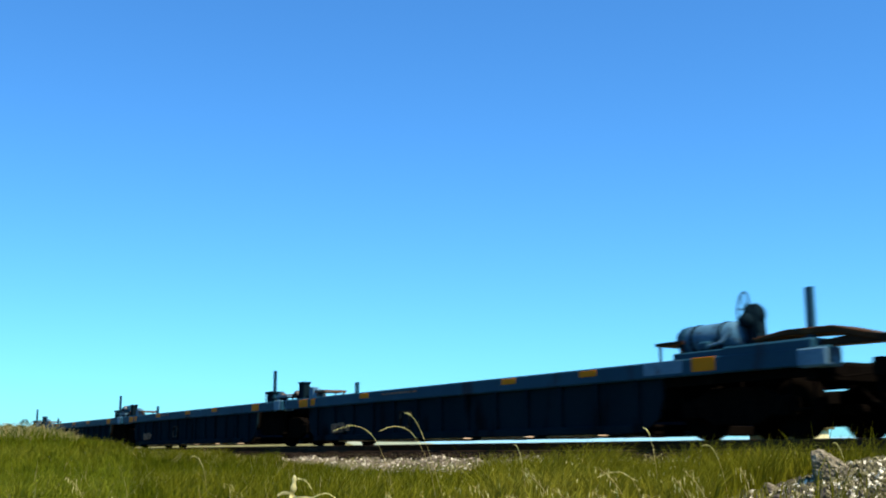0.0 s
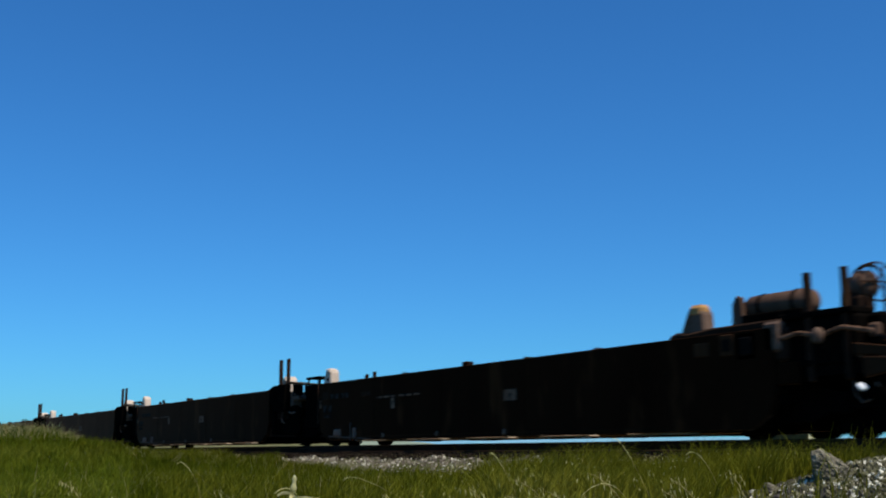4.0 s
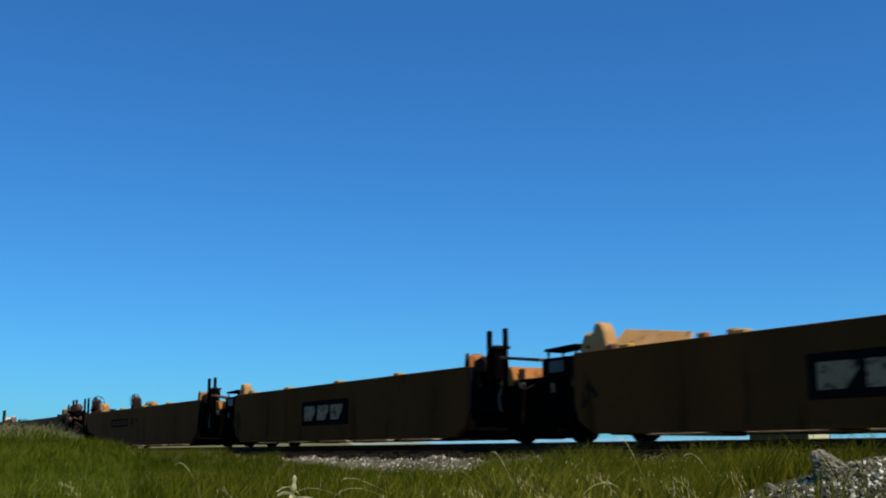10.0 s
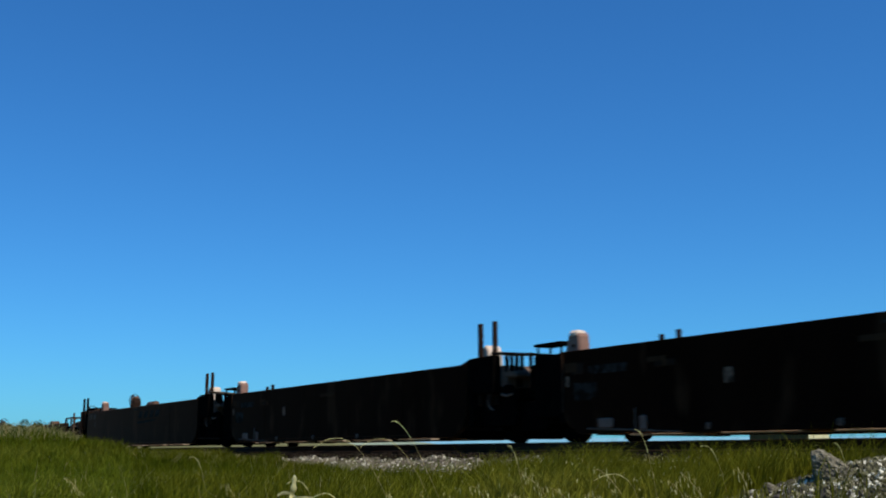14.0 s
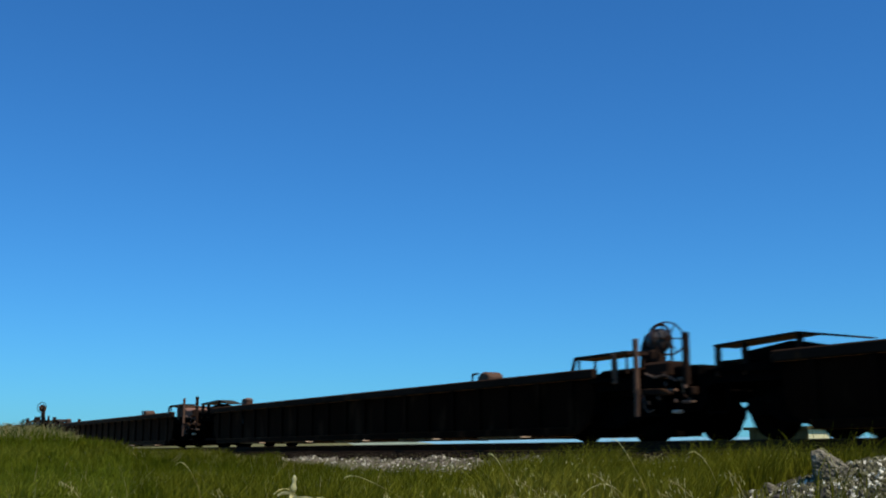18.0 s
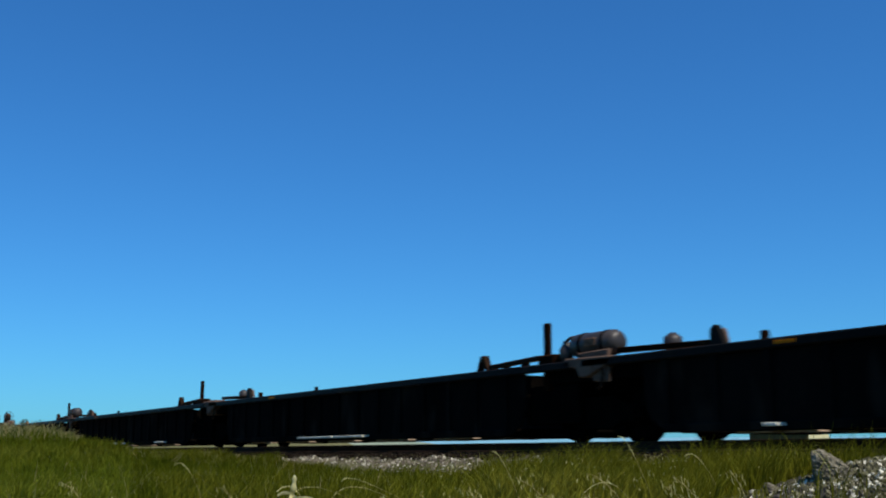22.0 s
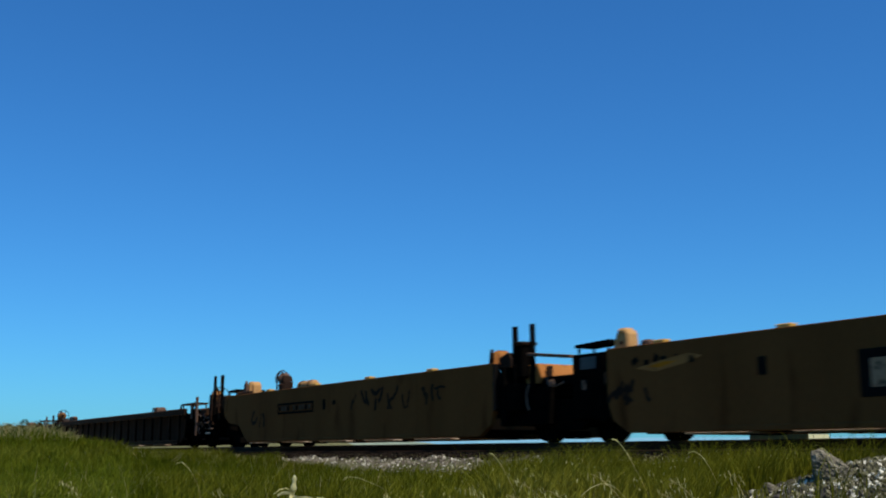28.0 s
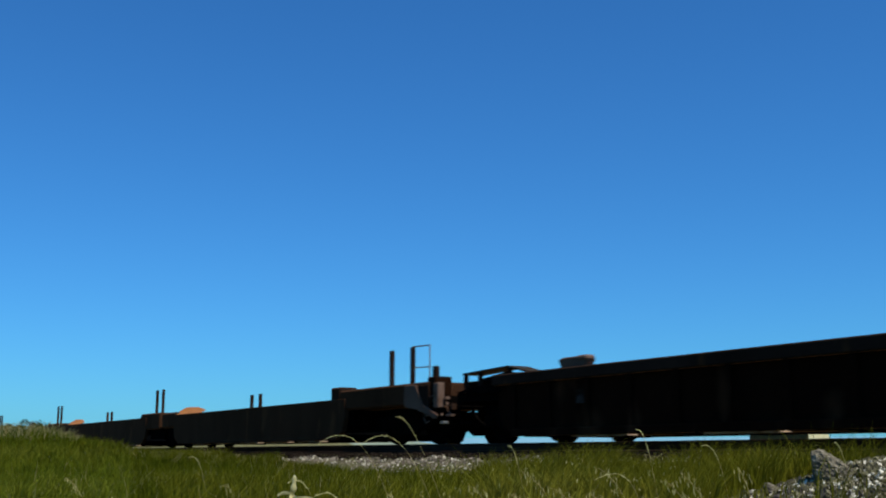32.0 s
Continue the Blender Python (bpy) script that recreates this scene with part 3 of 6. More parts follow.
# ---- beyond the line ----
def build_far():
    own = bmesh.new()
    rows = []
    for i in range(40):
        b = radians(2 + 27 * i / 39)
        h = 7.2 * smooth(28.2, 25.5, 2 + 27 * i / 39) + 0.8 * noise.noise((i * 0.3, 0, 0))
        ring = []
        for r, k in ((380, 0.0), (460, 0.7), (560, 1.0), (900, 0.6), (1500, 0.0)):
            ring.append(own.verts.new((-r * math.cos(b), r * math.sin(b), -1.2 + k * (h + 1.2) * (1.0 if r < 600 else 1.2))))
        rows.append(ring)
    for a, b in zip(rows, rows[1:]):
        for k in range(4):
            own.faces.new((a[k], a[k + 1], b[k + 1], b[k]))
    bmesh.ops.recalc_face_normals(own, faces=own.faces)
    # horizon haze is painted: a paled plain and an added blue-white ridge
    for name, mat, a0, a1, dist, tall, label in (("far_plain", "haze", 17, 36, 1600, 22.0, "far plain with haze painted into its pale grey-green"),
                                                ("far_ridge", "painted_haze", 20, 75, 2100, 34.0, "added far ridge whose pale blue-white paints the haze")):
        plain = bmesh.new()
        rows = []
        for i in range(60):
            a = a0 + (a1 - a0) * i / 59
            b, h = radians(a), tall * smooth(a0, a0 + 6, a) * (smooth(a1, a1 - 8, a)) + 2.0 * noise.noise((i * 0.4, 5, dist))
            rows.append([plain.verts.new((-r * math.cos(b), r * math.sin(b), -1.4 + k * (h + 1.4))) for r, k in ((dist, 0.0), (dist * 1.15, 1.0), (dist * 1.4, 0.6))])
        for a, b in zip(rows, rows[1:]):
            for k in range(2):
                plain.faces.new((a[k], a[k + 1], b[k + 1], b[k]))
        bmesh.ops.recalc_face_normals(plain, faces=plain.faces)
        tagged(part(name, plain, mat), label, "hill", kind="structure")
    tagged(part("far_field", own, "hill"), "pale dry field rising far beyond the line", "hill", kind="structure")
    fence = tagged(new("fence"), "weathered wooden post and wire fence beyond the line", "fence")
    first = None
    for i in range(26):
        x = -62 + i * 2.9
        if first is None:
            first = part("fence_post", box(-0.06, 0.06, -0.06, 0.06, -0.1, 1.5, 0.01), "post", fence)
            o = first
        else:
            o = new("fence_post", first.data)
            o.parent = fence
        y = 31 + 0.3 * math.sin(i)
        o.location = (x, y, ground_height(x, y))
    for z in (0.35, 0.65, 0.95):
        part("wire", rod((-62, 30.8, ground_height(-30, 31) + z + 0.4), (10.5, 30.8, ground_height(-30, 31) + z + 0.4), 0.008, 5), "post", fence)
    shed = tagged(new("shed"), "low olive-brown board shed with a cream gable end", "shed")
    shed.matrix_basis = pose(-31.75, 35.0, ground_height(-32, 35))
    for i in range(9):
        part("board", box(-1.5 + i * 0.334, -1.5 + i * 0.334 + 0.324, -0.04, 0.0, 0, 2.3, 0.008), "shed", shed)
    for i in range(4):
        part("board", box(1.51, 1.55, i * 0.3, i * 0.3 + 0.29, 0, 2.3, 0.008), "cream", shed, "cream painted board")
    part("back_wall", box(-1.5, 1.5, 1.14, 1.2, 0, 2.3, 0.01), "shed", shed)
    part("side_wall", box(-1.56, -1.5, 0.0, 1.2, 0, 2.3, 0.01), "shed", shed)
    part("roof", prism([(-1.7, 2.3), (1.68, 2.3), (1.68, 2.42), (-1.7, 2.42)], -0.2, 1.4, 0.01), "shed", shed)


build_far()


def build_tree(x, y, h, w, seed):
    rng = random.Random(seed)
    base = ground_height(x, y)
    root = tagged(new("tree"), "small dark green tree far along the line", "tree", "far trees")
    root.matrix_basis = pose(x, y, base)
    own = rod((0, 0, -0.2), (0.1, 0, h * 0.5), h * 0.03, 8, h * 0.016)
    for k in range(7):
        a = rng.uniform(0, 6.28)
        own = rod((0.05, 0, h * rng.uniform(0.3, 0.5)), (w * 0.35 * math.cos(a), w * 0.35 * math.sin(a), h * rng.uniform(0.6, 0.85)), h * 0.012, 6, h * 0.004, bm=own)
    part("trunk", own, "bark", root)
    verts, faces = [], []
    clumps = [(rng.gauss(0, w * 0.22), rng.gauss(0, w * 0.22), h * rng.uniform(0.4, 0.92), w * rng.uniform(0.1, 0.2)) for _ in range(26)]
    for cx, cy, cz, cr in clumps:
        for _ in range(90):
            p = Vector((rng.gauss(0, 1), rng.gauss(0, 1), rng.gauss(0, 0.8))).normalized() * cr * rng.uniform(0.5, 1.05) + Vector((cx, cy, cz))
            u = Vector((rng.gauss(0, 1), rng.gauss(0, 1), rng.gauss(0, 1))).normalized() * h * 0.022
            v = u.cross(Vector((rng.gauss(0, 1), rng.gauss(0, 1), rng.gauss(0, 1)))).normalized() * h * 0.014
            k = len(verts)
            verts += [tuple(p - u), tuple(p + v), tuple(p + u), tuple(p - v)]
            faces.append((k, k + 1, k + 2, k + 3))
    raw("crown", verts, faces, "leaf", root)


for spec in ((-150.5, 27.2, 5.6, 3.0, 1), (-147.5, 29.6, 5.2, 3.4, 2), (-152, 21.8, 6.2, 3.6, 3)):
    build_tree(*spec)


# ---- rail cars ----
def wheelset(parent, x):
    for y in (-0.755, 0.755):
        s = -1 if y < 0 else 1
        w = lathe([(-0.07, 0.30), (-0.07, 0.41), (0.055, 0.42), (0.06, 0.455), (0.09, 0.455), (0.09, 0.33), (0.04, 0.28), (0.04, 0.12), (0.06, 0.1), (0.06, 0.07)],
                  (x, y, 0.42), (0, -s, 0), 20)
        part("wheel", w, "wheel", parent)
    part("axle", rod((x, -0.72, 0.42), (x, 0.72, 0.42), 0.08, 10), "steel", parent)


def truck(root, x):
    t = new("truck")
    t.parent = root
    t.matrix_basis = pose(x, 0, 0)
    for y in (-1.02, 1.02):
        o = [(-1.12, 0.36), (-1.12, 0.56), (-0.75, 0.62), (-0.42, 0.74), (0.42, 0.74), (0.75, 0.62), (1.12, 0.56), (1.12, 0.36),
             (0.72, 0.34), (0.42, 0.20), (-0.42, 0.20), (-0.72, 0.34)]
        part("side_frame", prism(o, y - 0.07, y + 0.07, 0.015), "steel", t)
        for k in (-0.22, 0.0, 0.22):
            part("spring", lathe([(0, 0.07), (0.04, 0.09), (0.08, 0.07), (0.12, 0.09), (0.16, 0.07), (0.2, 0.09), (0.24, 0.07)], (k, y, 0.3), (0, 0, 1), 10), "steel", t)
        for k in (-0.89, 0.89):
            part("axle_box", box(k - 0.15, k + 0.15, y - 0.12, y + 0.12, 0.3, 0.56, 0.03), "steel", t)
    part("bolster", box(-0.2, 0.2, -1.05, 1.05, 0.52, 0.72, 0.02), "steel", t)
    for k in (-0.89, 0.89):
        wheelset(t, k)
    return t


def side_outline(x0, x1, z0, z1, front, rear, S):
    """The side wall's outline: cut away over the trucks where the wall runs over one."""
    pts = []
    if rear == "coupler" and S["over"]:
        pts += [(x0 + 1.95, z0), (x0 + 1.62, z0 + 0.18), (x0 + 1.2, z0 + 0.48), (x0 + 0.45, z0 + 0.55), (x0 + 0.12, z0 + 0.7), (x0, z0 + 0.8), (x0, z1 - 0.04), (x0 + 0.12, z1)]
    else:
        pts += [(x0 + 0.5, z0), (x0 + 0.12, z0 + 0.2), (x0, z0 + 0.5), (x0, z1)]
    if front == "coupler" and S["over"]:
        pts += [(x1 - 0.25, z1), (x1, z1 - 0.06), (x1, z0 + 0.75), (x1 - 0.35, z0 + 0.52), (x1 - 1.3, z0 + 0.44), (x1 - 1.65, z0 + 0.34), (x1 - 2.1, z0)]
    else:
        pts += [(x1, z1), (x1, z0 + 0.5), (x1 - 0.12, z0 + 0.2), (x1 - 0.5, z0)]
    return pts


def well_sides(root, S, x0, x1, front, rear):
    z0, z1 = 0.115, S["top"]
    for side in (-1, 1):
        ya, yb = side * 1.5, side * 1.38
        lo, hi = min(ya, yb), max(ya, yb)
        if S["style"] == "smooth":
            part("side_wall", prism(side_outline(x0, x1, z0, z1, front, rear, S), lo, hi, 0.007), S["paint"], root)
            part("lower_rail", box(x0 + 2.3, x1 - 2.3, lo - 0.012, hi + 0.012, z0 - 0.012, z0 + 0.07, 0.012), S["paint"], root)
            for k in range(1, 5):
                xs = x0 + (x1 - x0) * k / 5
                part("weld_seam", box(xs - 0.014, xs + 0.014, min(ya, ya + side * 0.005), max(ya, ya + side * 0.005), z0 + 0.1, z1 - 0.06, 0), S["paint"], root)
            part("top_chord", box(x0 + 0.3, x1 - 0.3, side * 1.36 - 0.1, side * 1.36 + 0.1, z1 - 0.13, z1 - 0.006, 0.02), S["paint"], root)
        else:
            c = S["chord"]
            inner = side * 1.40
            lo2, hi2 = min(inner, inner - side * 0.05), max(inner, inner - side * 0.05)
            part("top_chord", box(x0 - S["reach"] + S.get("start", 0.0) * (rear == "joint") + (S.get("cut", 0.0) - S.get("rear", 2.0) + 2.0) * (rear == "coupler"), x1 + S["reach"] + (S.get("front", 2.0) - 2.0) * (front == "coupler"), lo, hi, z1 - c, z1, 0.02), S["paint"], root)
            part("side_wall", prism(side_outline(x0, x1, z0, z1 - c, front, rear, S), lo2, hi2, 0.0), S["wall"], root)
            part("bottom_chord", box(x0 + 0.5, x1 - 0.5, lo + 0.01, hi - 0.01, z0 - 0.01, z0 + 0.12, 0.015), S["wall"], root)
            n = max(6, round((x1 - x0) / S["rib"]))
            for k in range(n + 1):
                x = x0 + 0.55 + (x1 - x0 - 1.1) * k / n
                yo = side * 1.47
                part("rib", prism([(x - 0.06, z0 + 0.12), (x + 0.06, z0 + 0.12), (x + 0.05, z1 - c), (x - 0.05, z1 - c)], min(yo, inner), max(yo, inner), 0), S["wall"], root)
    # floor of the well: cross members and bottom plates
    for k in range(6):
        x = x0 + 0.9 + (x1 - x0 - 1.8) * k / 5
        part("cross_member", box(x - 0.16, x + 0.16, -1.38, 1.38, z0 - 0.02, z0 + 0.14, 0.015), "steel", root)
    # slats added in a pale tone that paints sunlit streaks along the bottom
    for k in range(5):
        x = x0 + 1.3 + (x1 - x0 - 2.6) * (k + 0.5) / 5
        part("floor_slat", box(x - 0.72, x + 0.72, -1.36, -1.16, z0 - 0.035, z0 - 0.012, 0.004), "slat", root)
    part("floor_plate", box(x0 + 0.6, x1 - 0.6, -0.3, 0.3, z0 + 0.0, z0 + 0.05, 0.01), S["paint"], root)
    part("brake_pipe", rod((x0 + 0.3, -1.12, z0 + 0.06), (x1 - 0.3, -1.12, z0 + 0.06), 0.03, 8), "steel", root)
    for e, d in ((x0, 1), (x1, -1)):
        part("well_bulkhead", box(e + d * 0.02, e + d * 0.12, -1.37, 1.37, 0.45, z1 - 0.15, 0.015), "steel", root)


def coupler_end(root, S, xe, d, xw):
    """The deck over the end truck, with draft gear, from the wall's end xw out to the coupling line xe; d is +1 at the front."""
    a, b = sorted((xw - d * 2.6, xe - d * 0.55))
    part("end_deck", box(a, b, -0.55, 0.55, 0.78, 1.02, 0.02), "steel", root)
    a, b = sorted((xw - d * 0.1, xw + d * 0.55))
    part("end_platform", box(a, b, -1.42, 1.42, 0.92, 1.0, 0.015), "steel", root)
    # added dark plate: stands for the shade behind the truck
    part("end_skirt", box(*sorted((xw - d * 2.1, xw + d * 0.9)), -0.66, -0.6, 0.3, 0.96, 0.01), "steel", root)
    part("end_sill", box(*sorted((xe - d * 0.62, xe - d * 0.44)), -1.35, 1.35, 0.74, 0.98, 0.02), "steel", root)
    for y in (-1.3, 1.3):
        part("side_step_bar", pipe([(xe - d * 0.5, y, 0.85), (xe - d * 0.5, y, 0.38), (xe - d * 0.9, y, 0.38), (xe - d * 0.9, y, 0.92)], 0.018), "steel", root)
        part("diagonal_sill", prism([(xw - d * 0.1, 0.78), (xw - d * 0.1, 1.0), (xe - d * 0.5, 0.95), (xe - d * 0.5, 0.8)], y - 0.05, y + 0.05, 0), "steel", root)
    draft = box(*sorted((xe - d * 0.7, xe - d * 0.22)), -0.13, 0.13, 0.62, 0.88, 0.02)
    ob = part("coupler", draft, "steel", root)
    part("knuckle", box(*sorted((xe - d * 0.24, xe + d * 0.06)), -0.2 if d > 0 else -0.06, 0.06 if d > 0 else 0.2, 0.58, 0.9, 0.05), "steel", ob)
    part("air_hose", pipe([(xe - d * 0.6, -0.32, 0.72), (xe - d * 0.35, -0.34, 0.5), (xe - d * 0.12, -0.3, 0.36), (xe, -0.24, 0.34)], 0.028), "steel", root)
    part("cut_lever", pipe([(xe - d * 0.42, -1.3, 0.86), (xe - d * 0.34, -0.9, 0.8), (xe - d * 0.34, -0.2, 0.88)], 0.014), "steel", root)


def coupler_bits(root, x):
    """Hoses, levers, pins and small castings round the coupling, some coloured pale to paint glints."""
    for q, z, w, h, mat in ((-0.62, 0.86, 0.1, 0.07, "clay"), (-0.4, 0.98, 0.12, 0.1, "rust"), (-0.28, 0.74, 0.16, 0.05, "grey"), (-0.05, 0.9, 0.09, 0.06, "clay"), (0.08, 0.56, 0.2, 0.05, "clay"), (-0.16, 0.42, 0.14, 0.05, "pale"), (0.2, 0.72, 0.08, 0.12, "rust")):
        part("casting", box(x + q - w / 2, x + q + w / 2, -1.34, -1.22, z - h / 2, z + h / 2, 0.014), mat, root)
    part("hose_loop", pipe([(x - 0.55, -1.28, 0.78), (x - 0.5, -1.34, 0.6), (x - 0.36, -1.36, 0.5), (x - 0.22, -1.36, 0.54), (x - 0.14, -1.32, 0.7)], 0.016), "steel", root)
    part("hose_loop", pipe([(x - 0.85, -1.34, 0.7), (x - 0.8, -1.38, 0.52), (x - 0.7, -1.38, 0.42), (x - 0.6, -1.36, 0.46)], 0.013), "clay", root)
    part("lever", pipe([(x - 0.75, -1.38, 1.02), (x - 0.5, -1.4, 0.94), (x - 0.3, -1.4, 0.98), (x - 0.1, -1.36, 0.88)], 0.016), "clay", root)
    for q, z in ((-0.72, 0.6), (-0.5, 0.66), (-0.33, 0.86), (-0.12, 0.6), (0.1, 0.8)):
        part("pin", rod((x + q, -1.36, z), (x + q + 0.05, -1.38, z - 0.05), 0.018, 6), "clay", root)
    part("chain", pipe([(x - 0.02, -1.3, 0.84), (x + 0.03, -1.32, 0.66), (x + 0.12, -1.3, 0.6)], 0.015), "grey", root)


def post_pair(root, S, spots, top, bottom, mat="steel"):
    for x, y, w in spots:
        part("post", box(x - w / 2, x + w / 2, y - 0.04, y + 0.04, bottom, top, 0.008), mat, root)


def reservoir(root, x0, x1, y, z, r, mat, strap="steel"):
    L = abs(x1 - x0)
    t = part("air_reservoir", lathe([(0, r * 0.45), (0.04, r * 0.8), (0.12, r), (L - 0.12, r), (L - 0.04, r * 0.8), (L, r * 0.45)], (min(x0, x1), y, z), (1, 0, 0), 18), mat, root)
    for k in (0.25, 0.75):
        part("strap", lathe([(0, r + 0.012), (0.05, r + 0.012)], (min(x0, x1) + L * k, y, z), (1, 0, 0), 18), strap, t)
    part("saddle", box(min(x0, x1) + L * 0.2, max(x0, x1) - L * 0.2, y - 0.1, y + 0.1, z - r - 0.14, z - r * 0.8, 0.01), "steel", root)


def guide_hood(root, x, z, mat, cap=None, w=0.42, h=0.38, y=-1.2, lean=0.0):
    """The flared container guide on the wall's end."""
    o = [(x - w / 2, z - 0.05), (x + w / 2, z - 0.05), (x + w / 2, z + h * 0.55), (x + w * 0.3 + lean, z + h * 0.88), (x + lean, z + h), (x - w * 0.28 + lean, z + h * 0.85), (x - w / 2, z + h * 0.5)]
    for s in (1, -1):
        if s < 0:
            o, cap = [(a, z + (b - z) * 0.6) for a, b in o], None
        g = part("container_guide", prism(o, s * y - 0.2, s * y + 0.14, 0.03), mat, root)
        if cap:
            part("guide_cap", box(x - w * 0.42 + lean, x + w * 0.42 + lean, s * y - 0.19, s * y + 0.13, z + h * 0.8, z + h * 1.08, 0.04), cap, g)


def flared_guide(root, x, z, w, h, mat, cap=None):
    """A hooded container guide: two upright cheeks, a sloping hood between them, and a rounded cap."""
    for s in (1, -1):
        y = s * -1.2
        if s < 0:
            h, cap = h * 0.7, None
        o = [(x - w / 2, z - 0.04), (x - w * 0.34, z + h * 0.62), (x - w * 0.16, z + h), (x + w * 0.05, z + h * 0.9), (x + w * 0.2, z + h * 0.96), (x + w * 0.42, z + h * 0.72), (x + w / 2, z - 0.04)]
        hood = part("container_guide", prism(o, y - 0.1, y + 0.16, 0.025), mat, root)
        part("guide_cheek", prism([(x - w * 0.56, z - 0.04), (x - w * 0.4, z + h * 0.7), (x - w * 0.2, z + h * 1.04), (x - w * 0.06, z + h * 0.7), (x - w * 0.02, z - 0.04)], y - 0.2, y - 0.13, 0.012), "rust" if mat != "tan" else "brown", hood)
        part("guide_cheek", box(x + w * 0.22, x + w * 0.34, y - 0.19, y - 0.1, z - 0.04, z + h * 0.8, 0.012), mat, hood)
        part("guide_bolt", rod((x + w * 0.1, y - 0.16, z + h * 0.3), (x + w * 0.1, y - 0.1, z + h * 0.3), 0.03, 8), "rust", hood)
        if cap:
            c = bmesh.new()
            bmesh.ops.create_icosphere(c, subdivisions=2, radius=1.0)
            for v in c.verts:
                v.co = Vector((x + w * 0.02 + v.co.x * w * 0.3, y - 0.02 + v.co.y * 0.16, z + h * 0.78 + v.co.z * h * 0.34))
            part("guide_cap", c, cap, hood)


def block_guide(root, x, z, w, h, mat, cap):
    """A chunky container guide: a leaning block with a rounded, lighter head and a bolt."""
    for s in (1, -1):
        y, k = s * -1.25, 1.0 if s > 0 else 0.7
        o = [(x - w * 0.62, z - 0.03), (x - w * 0.5, z + h * 0.3 * k), (x - w * 0.34, z + h * 0.78 * k), (x - w * 0.16, z + h * k), (x + w * 0.24, z + h * 0.98 * k), (x + w * 0.44, z + h * 0.8 * k), (x + w * 0.5, z - 0.03)]
        g = part("container_guide", prism(o, y - 0.12, y + 0.12, 0.03), mat, root)
        part("guide_cap", box(x - w * 0.26, x + w * 0.36, y - 0.135, y + 0.1, z + h * 0.66 * k, z + h * 1.03 * k, 0.045), cap, g)
        part("guide_bolt", rod((x + w * 0.1, y - 0.15, z + h * 0.28), (x + w * 0.1, y - 0.1, z + h * 0.28), 0.03, 8), "rust", g)


def brake_gear(root, x, y, z0, zc, d, mat="brown"):
    """A slanting column with the gear case of the hand brake and its spoked wheel."""
    part("brake_stand", prism([(x - d * 0.26, z0), (x - d * 0.2, zc - 0.1), (x - d * 0.08, zc + 0.1), (x + d * 0.12, zc + 0.06), (x + d * 0.1, zc - 0.3), (x + d * 0.22, z0)], y - 0.16, y + 0.16, 0.03), "rust", root)
    part("gear_case", lathe([(0, 0.13), (0.03, 0.19), (0.2, 0.2), (0.27, 0.13), (0.29, 0.05)], (x - d * 0.02, y, zc), (d, -0.1, -0.15), 14), mat, root)
    part("gear_hood", hoop((x + d * 0.22, y - 0.1, zc - 0.04), 0.27, 0.024, (0, -1, 0), 24, arc=0.5), "rust", root)
    for q in (-0.27, 0.27):
        part("hood_leg", rod((x + d * 0.22 + q, y - 0.1, z0), (x + d * 0.22 + q, y - 0.1, zc - 0.03), 0.024, 6), "rust", root)
    part("gear_foot", box(x - 0.1, x + 0.2, y - 0.22, y + 0.1, zc - 0.42, zc - 0.16, 0.05), "rust", root)
    w = part("brake_wheel", hoop((x + d * 0.32, y, zc), 0.27, 0.014, (d, -0.35, 0.12), 24), "rust", root, "round spoked hand brake wheel")
    n = Vector((d, -0.35, 0.12)).normalized()
    u = n.cross(Vector((0, 0, 1))).normalized()
    v = u.cross(n)
    for k in range(6):
        a = k * math.tau / 6
        part("spoke", rod(Vector((x + d * 0.3, y, zc)), Vector((x + d * 0.32, y, zc)) + (u * math.cos(a) + v * math.sin(a)) * 0.27, 0.011, 5), "rust", w)


def a_guide(root, x, z, mat, h=0.36, y=-1.32):
    for s in (1, -1):
        g = prism([(x - 0.2, z - 0.04), (x - 0.11, z - 0.04), (x + 0.02, z + h * 0.8), (x + 0.14, z - 0.04), (x + 0.24, z - 0.04), (x + 0.1, z + h), (x - 0.04, z + h)], s * y - 0.06, s * y + 0.06, 0.008)
        part("angle_guide", g, mat, root)


def walkway(root, x0, x1, z, y0, y1, mat="steel", legs=0.22, tilt=0.0):
    w = part("walkway", prism([(x0, z), (x1, z + tilt), (x1, z + tilt + 0.05), (x0, z + 0.05)], y0, y1, 0), mat, root, "open steel walkway plate")
    for x in (x0 + 0.06, x1 - 0.06):
        for y in (y0 + 0.05, y1 - 0.05):
            part("support", rod((x, y, z - legs), (x, y, z + 0.02), 0.022, 6), mat, w)


def stencil(root, x0, x1, z0, z1, mat="grey", y=-1.506, bars=0):
    """Faded painted panels, or rows of small bars."""
    n = max(bars, 1)
    w = (x1 - x0) / n
    for k in range(n):
        part("stencil", box(x0 + k * w, x0 + k * w + w * (0.72 if bars else 1.0), y - 0.002, y + 0.004, z0, z1, 0), mat, root)


